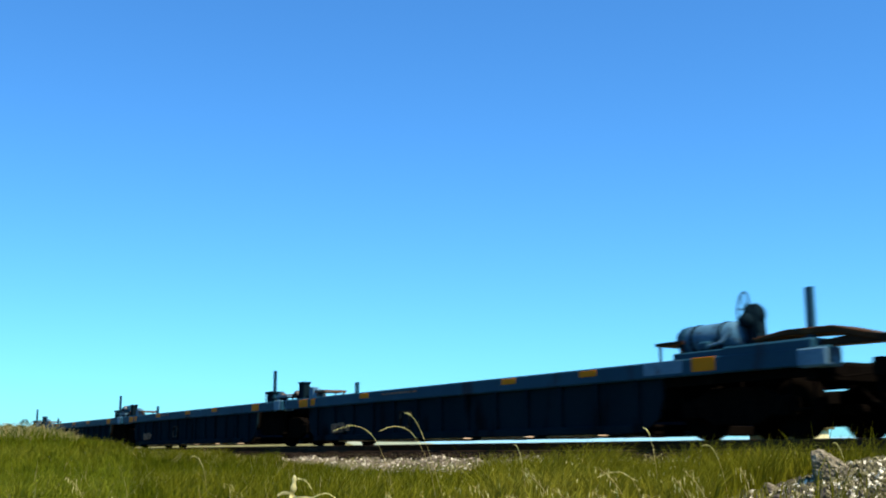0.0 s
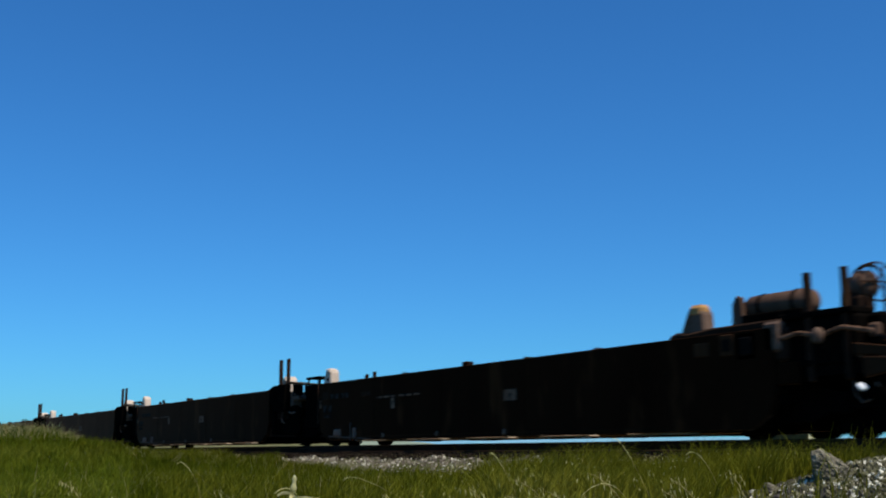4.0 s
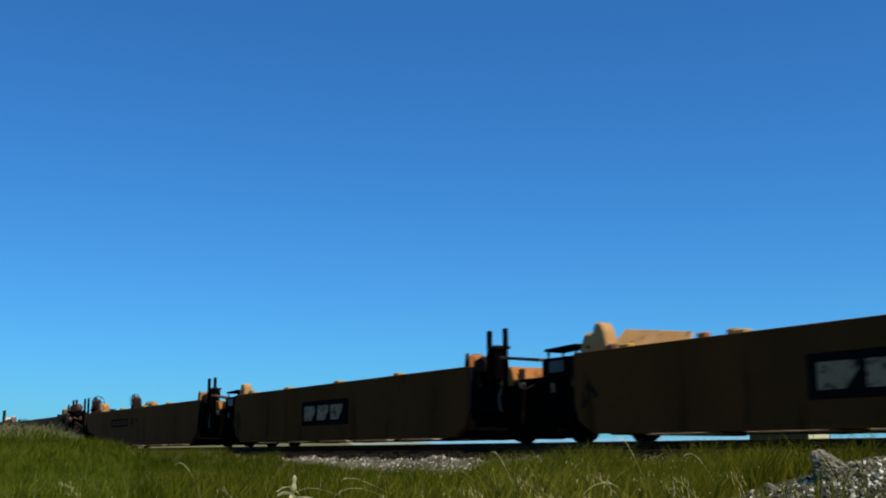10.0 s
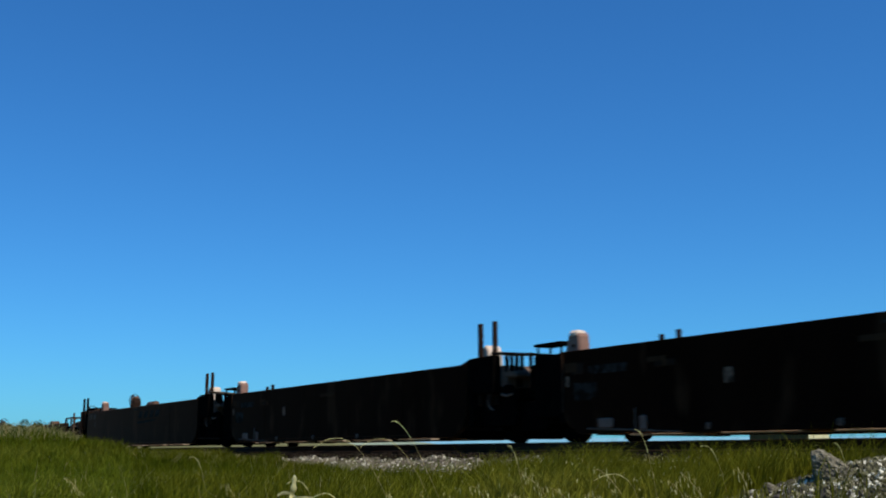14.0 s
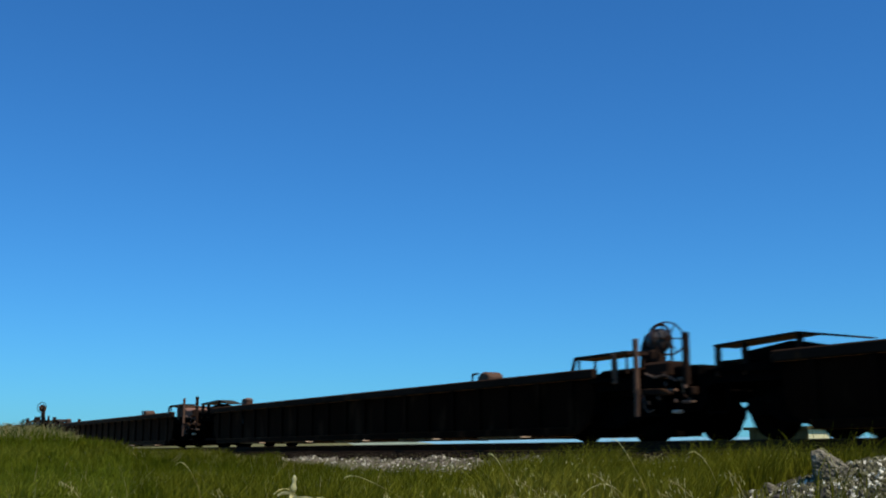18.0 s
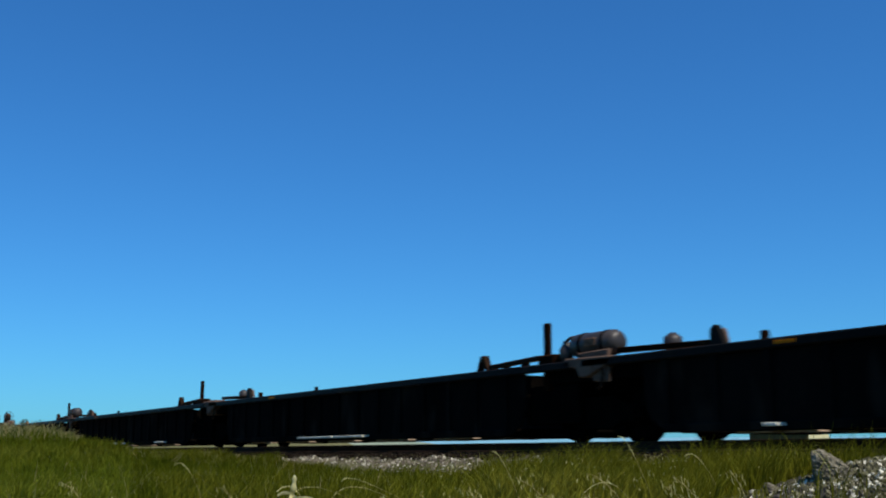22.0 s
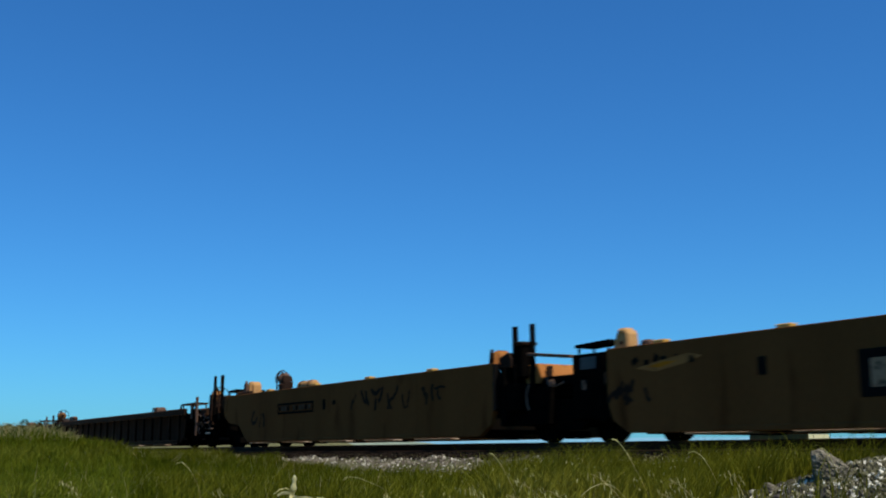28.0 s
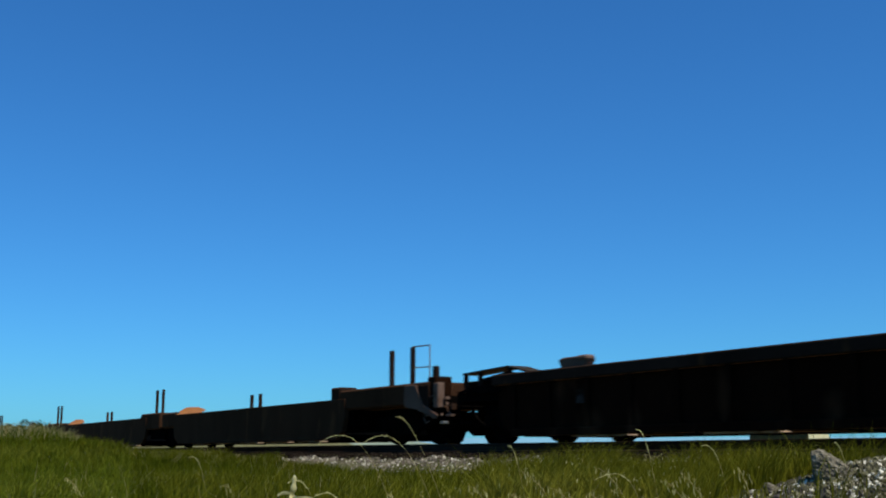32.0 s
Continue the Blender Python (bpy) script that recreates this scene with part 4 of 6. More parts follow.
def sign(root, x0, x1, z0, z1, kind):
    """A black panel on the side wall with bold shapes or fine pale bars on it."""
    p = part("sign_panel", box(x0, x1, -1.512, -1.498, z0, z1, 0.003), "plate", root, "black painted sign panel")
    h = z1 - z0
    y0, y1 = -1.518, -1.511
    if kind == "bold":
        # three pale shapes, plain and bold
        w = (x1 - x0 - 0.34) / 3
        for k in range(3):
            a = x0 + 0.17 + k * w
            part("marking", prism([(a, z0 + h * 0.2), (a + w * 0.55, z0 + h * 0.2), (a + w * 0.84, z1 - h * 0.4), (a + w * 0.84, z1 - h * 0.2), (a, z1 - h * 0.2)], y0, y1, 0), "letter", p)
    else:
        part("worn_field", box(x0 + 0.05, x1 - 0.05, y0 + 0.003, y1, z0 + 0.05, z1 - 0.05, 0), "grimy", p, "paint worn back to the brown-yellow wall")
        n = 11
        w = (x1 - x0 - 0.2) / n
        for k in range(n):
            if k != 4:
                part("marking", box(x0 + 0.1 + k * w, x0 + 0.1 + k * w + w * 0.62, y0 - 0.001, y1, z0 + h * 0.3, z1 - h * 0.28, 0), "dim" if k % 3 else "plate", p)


def unit_root(label, group):
    return tagged(new("well_car"), label, "rail car", group)


# Joint furniture: between two units of one articulated car. x is the joint seen from the unit, d=+1 on its front end, -1 on its rear end.
def joint_front(root, S, x):
    """What the unit carries at its front end, next to a joint."""
    k, z = S["kind"], S["top"]
    part("end_deck", box(x - 2.2, x - 0.05, -0.9, 0.9, 0.80, 1.0, 0.02), "steel", root)
    # dark plate added so the gap between units stays unlit
    part("end_skirt", box(x - 1.75, x - 0.25, -1.25, -1.12, 0.3, 0.98, 0.02), "steel", root)
    if k == "yellow":
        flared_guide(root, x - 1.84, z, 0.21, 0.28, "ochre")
        # black strips added over the wall ends to keep them dark as in shade
        for y in (-1.436, 1.436):
            part("end_collar", box(x - 1.66, x - 1.6, y - 0.07, y + 0.07, 0.58, z - 0.015, 0.012), "coal", root)
        post_pair(root, S, [(x - 1.2, -1.3, 0.09), (x - 0.66, -1.3, 0.08)], 2.11, 0.95)
        part("locker", box(x - 1.22, x - 0.98, -1.3, -1.0, z - 0.3, z + 0.34, 0.03), "steel", root)
        part("locker_cap", box(x - 1.26, x - 0.94, -1.34, -0.98, z + 0.3, z + 0.36, 0.015), "rust", root)
        part("bracket", prism([(x - 1.6, z - 0.1), (x - 1.6, z + 0.1), (x - 1.3, z + 0.18), (x - 1.2, z + 0.06), (x - 1.2, z - 0.1)], -1.4, -1.3, 0.012), "rust", root)
        part("hand_rail", prism([(x - 0.7, z + 0.13), (x - 0.7, z + 0.07), (x + 0.55, z - 0.06), (x + 0.55, z - 0.0)], -1.4, -1.15, 0.01), "brown", root)
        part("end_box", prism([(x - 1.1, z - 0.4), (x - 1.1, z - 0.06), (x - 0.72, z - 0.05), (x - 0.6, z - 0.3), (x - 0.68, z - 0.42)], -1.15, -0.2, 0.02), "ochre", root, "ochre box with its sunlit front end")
        part("air_hose", pipe([(x - 0.62, -1.42, z - 0.45), (x - 0.66, -1.45, z - 0.62), (x - 0.64, -1.45, z - 0.8), (x - 0.58, -1.45, z - 0.9)], 0.02), "clay", root)
        part("air_hose", pipe([(x - 0.1, -1.42, z - 0.36), (x + 0.02, -1.44, z - 0.5), (x + 0.2, -1.44, z - 0.52), (x + 0.4, -1.42, z - 0.46)], 0.016), "clay", root)
        part("hose_valve", box(x + 0.02, x + 0.16, -1.46, -1.4, z - 0.5, z - 0.4, 0.02), "grey", root)
        part("box_strap", box(x - 0.6, x - 0.56, -1.05, -0.92, z - 0.4, z - 0.1, 0.01), "rust", root)
        part("box_strap", box(x - 0.6, x - 0.54, -0.42, -0.24, z - 0.42, z - 0.12, 0.015), "rust", root)
        part("cross_bearer", box(x - 1.6, x - 0.9, -1.42, 1.42, 0.55, 1.05, 0.03), "steel", root)
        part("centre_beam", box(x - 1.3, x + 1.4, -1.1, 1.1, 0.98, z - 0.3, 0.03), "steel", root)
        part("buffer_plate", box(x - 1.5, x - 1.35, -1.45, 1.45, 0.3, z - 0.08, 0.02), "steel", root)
    elif k in ("black", "dark"):
        post_pair(root, S, [(x - 1.3, -1.3, 0.09), (x - 0.8, -1.3, 0.08)], 2.28, 0.7, "rust")
        guide_hood(root, x - 1.32, z - 0.02, "pale", None, 0.3, 0.4, -1.0)
        part("knee_bracket", prism([(x - 1.75, z - 0.3), (x - 1.75, z + 0.02), (x - 1.45, z + 0.1), (x - 0.6, z + 0.12), (x - 0.6, z - 0.6), (x - 1.2, z - 0.6)], -1.48, -1.3, 0.02), "steel", root)
        part("hand_rail", prism([(x - 0.8, z + 0.2), (x - 0.8, z + 0.14), (x + 0.55, z + 0.02), (x + 0.55, z + 0.07)], -1.4, -0.9, 0.01), "rust", root)
        for q in (-0.42, -0.26, -0.1, 0.06, 0.34):
            part("baluster", box(x + q - 0.03, x + q + 0.03, -1.32, -1.26, z - 0.2, z + 0.1, 0.01), "steel", root)
        part("end_box", prism([(x - 1.0, z - 0.5), (x - 1.0, z - 0.06), (x - 0.42, z - 0.08), (x - 0.1, z - 0.26), (x - 0.12, z - 0.32), (x - 0.45, z - 0.3), (x - 0.5, z - 0.5)], -1.3, -0.7, 0.03), "clay", root, "dusty pale steel end box")
        part("box_strap", box(x - 0.49, x - 0.45, -1.05, -0.9, z - 0.48, z - 0.1, 0.008), "rust", root)
        part("hose_loop", pipe([(x - 0.85, -1.42, z - 0.55), (x - 0.84, -1.45, z - 0.72), (x - 0.76, -1.45, z - 0.86), (x - 0.66, -1.45, z - 0.9)], 0.016), "clay", root)
        part("hose_end", pipe([(x - 0.45, -1.4, z - 0.62), (x - 0.25, -1.42, z - 0.66), (x - 0.1, -1.4, z - 0.63)], 0.024), "clay", root)
        part("end_plate", box(x - 0.1, x + 0.6, -1.0, -0.9, 0.9, z - 0.1, 0.02), "steel", root)
        part("hose_box", box(x - 0.74, x - 0.44, -1.3, -1.1, z - 0.64, z - 0.44, 0.03), "steel", root)
        part("centre_beam", box(x - 1.3, x + 1.4, -0.68, 1.1, 0.85, z - 0.3, 0.03), "steel", root)
        part("hose_bracket", prism([(x - 0.85, z - 0.35), (x - 0.66, z - 0.32), (x - 0.68, z - 0.5), (x - 0.8, z - 0.85), (x - 0.88, z - 0.85)], -1.46, -1.4, 0.01), "rust", root)
        part("buffer_plate", box(x - 1.5, x - 1.38, -1.45, 1.45, 0.3, z - 0.1, 0.02), "steel", root)
    elif k == "blue":
        post_pair(root, S, [(x - 0.76, -1.3, 0.07)], 1.95, 0.9, "blue")
        part("post_cap", lathe([(0, 0.03), (0.02, 0.05), (0.06, 0.05), (0.08, 0.02)], (x - 0.76, -1.3, 1.94), (0, 0, 1), 10), "blue_dark", root)
        part("valve_box", box(x - 1.14, x - 0.8, -1.38, -1.1, z - 0.02, z + 0.22, 0.03), "blue_dark", root)
        part("valve_cover", box(x - 1.2, x - 0.7, -1.42, -1.05, z + 0.22, z + 0.29, 0.02), "blue_dark", root)
        part("valve_pipe", pipe([(x - 0.85, -1.36, z + 0.1), (x - 0.55, -1.36, z + 0.06), (x - 0.5, -1.36, z - 0.02)], 0.035), "blue_dark", root)
        part("hand_rail", pipe([(x - 1.28, -1.35, z), (x - 1.28, -1.35, z + 0.24), (x - 1.1, -1.35, z + 0.24)], 0.012), "blue", root)
        walkway(root, x - 0.4, x + 0.3, z + 0.1, -1.4, -0.6, "pale_blue", 0.14)
        part("valve", lathe([(0, 0.09), (0.06, 0.14), (0.2, 0.14), (0.28, 0.06)], (x - 0.5, -1.2, z - 0.02), (0, 0, 1), 12), "blue", root)
        part("end_box", box(x - 0.3, x + 0.1, -1.52, -1.1, z - 0.25, z + 0.015, 0.02), "pale_blue", root)
        for a, b in ((-1.9, -1.4), (-5.2, -4.75), (-7.7, -7.25)):
            part("orange_panel", box(x + a, x + b, -1.508, -1.496, z - (0.21 if a > -3 else 0.13), z - 0.03, 0.004), "orange", root, "faded orange reflective panel")
    elif k == "long":
        a_guide(root, x - 3.05, z, "rust", 0.3)
        part("guide_beam", prism([(x - 2.9, z + 0.03), (x - 1.25, z + 0.1), (x - 1.25, z + 0.18), (x - 2.9, z + 0.11)], -1.34, -1.2, 0.01), "rust", root)
        for q in (-2.4, -1.8):
            part("beam_block", box(x + q, x + q + 0.1, -1.34, -1.2, z - 0.02, z + 0.08, 0.01), "rust", root)
        post_pair(root, S, [(x - 1.02, -1.3, 0.15)], 2.07, 0.9, "dark")
        part("post_foot", box(x - 1.2, x - 0.72, -1.4, -1.1, z - 0.1, z + 0.17, 0.03), "dark", root)
        part("end_box", prism([(x - 0.3, z - 0.1), (x - 0.3, z + 0.04), (x + 0.9, z + 0.02), (x + 0.9, z - 0.1), (x + 0.3, z - 0.3), (x + 0.1, z - 0.3), (x + 0.0, z - 0.14)], -1.5, -1.05, 0.02), "clay", root)
        part("air_hose", pipe([(x + 0.62, -1.45, z - 0.1), (x + 0.72, -1.5, z - 0.3), (x + 0.68, -1.5, z - 0.46), (x + 0.58, -1.48, z - 0.5)], 0.026), "rust", root)
        part("bolt_row", box(x - 10.67, x - 10.59, -1.4, -1.32, z - 0.05, z + 0.1, 0.015), "coal", root)
    elif k == "low":
        part("end_cover", box(x - 2.4, x - 0.1, -1.46, 1.46, z - 0.42, z + 0.14, 0.04), S["paint"], root)
        post_pair(root, S, [(x - 1.0, -1.3, 0.1), (x - 0.3, -1.3, 0.1)], 2.0, 0.8, "rust")


def joint_rear(root, S, x):
    """What the unit carries at its rear end, next to a joint."""
    k, z = S["kind"], S["top"]
    part("end_deck", box(x + 0.05, x + 2.2, -0.7, 0.7, 0.82, 1.0, 0.02), "steel", root)
    if k == "yellow":
        walkway(root, x + 0.72, x + 1.62, z + 0.09, -1.42, -1.0, "steel", 0.15, 0.03)
        block_guide(root, x + 1.86, z, 0.37, 0.32, "tan", "tan")
        part("guide_stop", box(x + 2.3, x + 2.5, -1.36, -1.2, z - 0.03, z + 0.1, 0.03), "brown", root)
        part("end_box", box(x + 0.63, x + 1.62, -1.42, -0.9, 0.34, z - 0.02, 0.03), "steel", root)
        stencil(root, x + 0.87, x + 1.28, z - 0.28, z - 0.08, "tank", y=-1.426)
        stencil(root, x + 1.38, x + 1.52, z - 0.56, z - 0.36, "grey", y=-1.426)
        stencil(root, x + 0.9, x + 1.02, z - 0.62, z - 0.46, "grey", y=-1.426)
        part("buffer_plate", box(x + 1.36, x + 1.5, -1.45, 1.45, 0.3, z - 0.08, 0.02), "steel", root)
    elif k in ("black", "dark"):
        walkway(root, x + 0.62, x + 1.42, z + 0.16, -1.42, -1.05, "steel", 0.2)
        dx = 0.14 if k == "black" else 0.04
        block_guide(root, x + 1.64 + dx, z, 0.39, 0.36, "pale" if k == "black" else "pink", "pale")
        part("end_box", box(x + 0.6, x + 1.5, -1.42, -0.9, 0.4, z + 0.0, 0.03), "steel", root)
        part("ladder", pipe([(x + 1.58, -1.52, 0.5), (x + 1.58, -1.52, z)], 0.016), "rust", root)
        part("buffer_plate", box(x + 1.36, x + 1.5, -1.45, 1.45, 0.3, z - 0.08, 0.02), "steel", root)
        for q, h in ((3.88, 0.1), (4.26, 0.14)):
            part("lug", box(x + q, x + q + 0.055, -1.42, -1.34, z - 0.04, z + h, 0.01), S["paint"], root)
        part("step_plate", box(x + 2.5, x + 2.85, -1.54, -1.3, 0.2, 0.36, 0.02), "pink", root)
        part("step_plate", box(x + 3.5, x + 3.64, -1.54, -1.3, 0.16, 0.38, 0.02), "pink", root)
        part("step_bar", rod((x + 3.42, -1.54, 0.1), (x + 3.42, -1.54, 0.5), 0.014, 6), "clay", root)
        stencil(root, x + 2.25, x + 3.3, z - 0.4, z - 0.28, "faint", bars=4)
        stencil(root, x + 1.86, x + 2.4, z - 0.72, z - 0.54, "faint", bars=2)
        stencil(root, x + 1.9, x + 2.3, z - 0.84, z - 0.76, "faint")
        stencil(root, x + 1.64, x + 1.74, z - 0.6, z - 0.42, "grey")
        if k == "dark":
            stencil(root, x + 1.62, x + 1.95, z - 0.36, z - 0.2, "umber")
            stencil(root, x + 2.3, x + 3.2, z - 0.42, z - 0.28, "faint")
            stencil(root, x + 1.86, x + 2.46, z - 0.8, z - 0.56, "faint")
            stencil(root, x + 3.7, x + 4.1, z - 0.32, z - 0.24, "umber")
            stencil(root, x + 7.6, x + 8.4, z - 0.34, z - 0.26, "umber")
        part("brake_rod", rod((x + 2.2, -1.5, 0.2), (x + 4.4, -1.5, 0.12), 0.018, 6), "clay", root)
        for q in (4.9, 7.2, 9.6):
            part("drain_lug", box(x + q, x + q + 0.09, -1.53, -1.49, 0.14, 0.24, 0.012), "clay", root)
        stencil(root, x + 1.8, x + 2.12, z - 0.4, z - 0.22, "rust", y=-1.503)
        stencil(root, x + 3.87, x + 4.32, z - 0.4, z - 0.3, "rust")
        stencil(root, x + 5.3, x + 5.46, z - 0.72, z - 0.5, "grey")
    elif k == "blue":
        for q in (0.62, 1.0):
            part("grab_hoop", hoop((x + q, -1.3, z), 0.17, 0.024, (0, 1, 0), 20, arc=0.55), "steel", root)
        part("end_box", box(x + 1.06, x + 1.38, -1.4, -1.22, z - 0.05, z + 0.42, 0.02), "blue_dark", root)
        part("box_lid", box(x + 1.03, x + 1.41, -1.42, -1.2, z + 0.4, z + 0.435, 0.008), "blue", root)
        walkway(root, x + 2.05, x + 2.62, z + 0.12, -1.4, -0.8, "brown", 0.12)
        part("pale_bracket", prism([(x + 1.47, z + 0.02), (x + 1.5, z + 0.3), (x + 1.74, z + 0.28), (x + 1.76, z + 0.1), (x + 1.84, z + 0.24), (x + 1.95, z + 0.22), (x + 2.2, z + 0.0)], -1.3, -1.15, 0.015), "pale_blue", root, "pale blue angled bracket")
        part("cap", lathe([(0, 0.1), (0.1, 0.11), (0.17, 0.07), (0.2, 0.02)], (x + 0.52, -1.2, z + 0.06), (0, 0, 1), 12), "tank", root)
        part("cap", lathe([(0, 0.1), (0.1, 0.11), (0.17, 0.07), (0.2, 0.02)], (x - 0.45, -1.2, z + 0.06), (0, 0, 1), 12), "tank", root)
        part("cross_pipe", rod((x - 0.4, -1.2, z + 0.16), (x + 0.5, -1.2, z + 0.13), 0.04, 8), "brown", root)
        part("orange_panel", box(x + 2.05, x + 2.3, -1.508, -1.496, z - 0.2, z - 0.04, 0.004), "orange", root, "faded orange reflective panel")
        part("orange_panel", box(x + 4.74, x + 5.18, -1.508, -1.496, z - 0.14, z - 0.03, 0.004), "orange", root, "faded orange reflective panel")
        post_pair(root, S, [(x + 4.2, -1.3, 0.08)], z + 0.27, z - 0.1, "blue")
        part("orange_panel", box(x + 1.34, x + 1.86, -1.508, -1.496, z - 0.22, z - 0.03, 0.004), "orange", root, "faded orange reflective panel")
        for a, b, c, d in ((6.55, 7.0, 0.66, 0.7), (6.55, 7.0, 0.34, 0.38), (6.55, 6.6, 0.38, 0.66), (6.95, 7.0, 0.38, 0.66)):
            part("panel_edge", box(x + a, x + b, -1.478, -1.44, c, d, 0.003), "faint", root)
        part("data_panel", box(x + 3.98, x + 4.12, -1.475, -1.44, 0.32, 0.47, 0.004), "grey", root)
        part("data_panel", box(x + 3.2, x + 3.52, -1.475, -1.44, 0.28, 0.5, 0.004), "grey", root)
        part("data_panel", box(x + 3.56, x + 3.88, -1.475, -1.44, 0.29, 0.52, 0.004), "grey", root, "faded pale data panel")
    elif k == "long":
        part("centre_beam", box(x - 1.2, x + 1.9, -1.3, 1.3, 0.98, z - 0.02, 0.03), "steel", root)
        part("guide_beam", prism([(x + 0.9, z + 0.06), (x + 2.95, z + 0.02), (x + 2.95, z + 0.1), (x + 0.9, z + 0.15)], -1.34, -1.2, 0.01), "dark", root)
        part("angle_guide", prism([(x + 2.98, z - 0.03), (x + 3.0, z + 0.24), (x + 3.07, z + 0.31), (x + 3.16, z + 0.29), (x + 3.24, z + 0.12), (x + 3.3, z - 0.03)], -1.36, -1.26, 0.015), "coal", root)
        part("guide_lip", prism([(x + 3.1, z + 0.04), (x + 3.14, z + 0.26), (x + 3.2, z + 0.24), (x + 3.26, z + 0.04)], -1.26, -1.2, 0.008), "clay", root)
        part("relay_valve", lathe([(0, 0.08), (0.05, 0.15), (0.22, 0.15), (0.3, 0.05)], (x + 1.85, -1.0, z + 0.02), (0, 0, 1), 12), "tank", root)
        part("lug", box(x + 4.0, x + 4.1, -1.4, -1.3, z - 0.03, z + 0.13, 0.01), "dark", root)
    elif k == "low":
        part("end_cover", box(x + 0.15, x + 1.6, -1.46, 1.46, z - 0.4, z + 0.1, 0.05), S["paint"], root)
        hatch = prism([(x + 1.2, z - 0.02), (x + 1.3, z + 0.27), (x + 2.6, z + 0.24), (x + 4.0, z + 0.1), (x + 4.0, z - 0.02)], -1.42, -1.38, 0.006)
        for v in hatch.verts:
            v.co.y += (v.co.z - z) * 1.6
        part("hatch_cover", hatch, "ochre", root, "faded ochre cover leaning inwards")
        post_pair(root, S, [(x + 8.07, -1.3, 0.09), (x + 8.71, -1.3, 0.09)], z + 0.38, z - 0.1, "rust")


def car_front(root, S, x, xw):
    """Front end with the coupler: brake gear and posts."""
    k, z = S["kind"], S["top"]
    coupler_end(root, S, x, 1, xw)
    if k in ("yellow", "black", "dark"):
        post_pair(root, S, [(x - 1.48, -1.36, 0.09), (x - 0.88, -1.36, 0.08)], 2.16, 0.72, "rust")
        brake_gear(root, x - 1.46, -0.35, 0.95, 2.08, 1)
        near = 0.32 if k == "yellow" else 0.0
        reservoir(root, x - 2.82 + near * 1.4, x - 1.6 + near * 1.95, -1.05, 1.84 - near * 0.3, 0.175, "brown")
        if k == "yellow":
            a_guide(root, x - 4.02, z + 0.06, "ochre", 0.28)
            flared_guide(root, x - 3.55, z + 0.08, 0.36, 0.24, "rust")
        elif k == "black":
            for s in (-1.25, 1.25):
                part("angle_guide", prism([(x - 3.92, z + 0.05), (x - 3.78, z + 0.34), (x - 3.7, z + 0.46), (x - 3.52, z + 0.47), (x - 3.42, z + 0.36), (x - 3.4, z + 0.05)], s - 0.12, s + 0.12, 0.03), "clay", root)
                part("guide_cap", box(x - 3.72, x - 3.44, s - 0.13, s + 0.1, z + 0.3, z + 0.49, 0.05), "tan", root)
        else:
            block_guide(root, x - 3.5, z + 0.04, 0.4, 0.3, "clay", "tan")
            part("grab_hoop", hoop((x - 4.5, -1.35, z), 0.12, 0.02, (0, 1, 0), 20, arc=0.55), "steel", root)
        part("end_frame", box(x - 2.9, x - 0.72, -1.38, 1.38, 0.9, 1.56, 0.05), "steel", root)
        if k == "yellow":
            roof = [(x - 4.3, z - 0.03), (x - 4.24, z + 0.09), (x - 3.4, z + 0.11), (x - 3.3, z + 0.18), (x - 2.5, z + 0.22), (x - 1.9, z + 0.18), (x - 1.9, z - 0.05)]
        else:
            roof = [(x - 4.1, z - 0.03), (x - 4.05, z + 0.05), (x - 3.9, z + 0.1), (x - 3.7, z + 0.06), (x - 3.2, z + 0.1), (x - 1.9, z + 0.11), (x - 1.9, z - 0.05)]
            part("tank_end_plate", prism([(x - 2.92, z + 0.06), (x - 2.9, 1.9), (x - 2.82, 2.02), (x - 2.72, 1.98), (x - 2.7, z + 0.06)], -1.3, -1.22, 0.012), "brown", root)
            part("tank_cradle", box(x - 2.7, x - 1.62, -1.34, -0.8, z + 0.08, 1.72, 0.02), "steel", root)
            part("valve_cover", box(x - 3.5, x - 3.18, -1.512, -1.48, z - 0.32, z - 0.1, 0.02), "umber", root)
            part("vent_frame", box(x - 2.98, x - 2.7, -1.514, -1.48, z - 0.34, z - 0.02, 0.02), "umber", root)
            part("vent_hole", box(x - 2.93, x - 2.76, -1.518, -1.49, z - 0.27, z - 0.09, 0.01), "plate", root)
            part("pipe_run", pipe([(x - 1.95, -1.46, 1.3), (x - 1.6, -1.47, 1.36), (x - 1.2, -1.46, 1.3), (x - 0.9, -1.44, 1.38), (x - 0.5, -1.36, 1.3)], 0.03), "grey", root)
            part("angle_cock", lathe([(0, 0.05), (0.04, 0.08), (0.14, 0.08), (0.2, 0.04)], (x - 1.25, -1.5, 1.2), (0.3, -0.2, 1), 10), "clay", root)
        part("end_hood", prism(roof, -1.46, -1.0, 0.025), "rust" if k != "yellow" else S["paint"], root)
        part("end_shelf", box(x - 1.95, x - 0.75, -1.42, -1.0, 1.56, 1.64, 0.015), "steel", root)
        part("pipe_bracket", box(x - 2.55, x - 1.8, -1.46, -1.32, 1.02, 1.48, 0.04), "rust", root)
        part("valve_box", box(x - 2.2, x - 1.86, -1.5, -1.34, 1.12, 1.58, 0.06), "clay", root)
        part("valve_port", box(x - 2.62, x - 2.36, -1.52, -1.44, 1.12, 1.4, 0.03), "plate", root)
        part("port_frame", box(x - 2.68, x - 2.3, -1.5, -1.46, 1.06, 1.46, 0.02), "rust" if k != "yellow" else S["paint"], root)
        part("gear_box", box(x - 0.72, x - 0.46, -1.2, -0.75, 1.12, 1.56, 0.05), "steel", root)
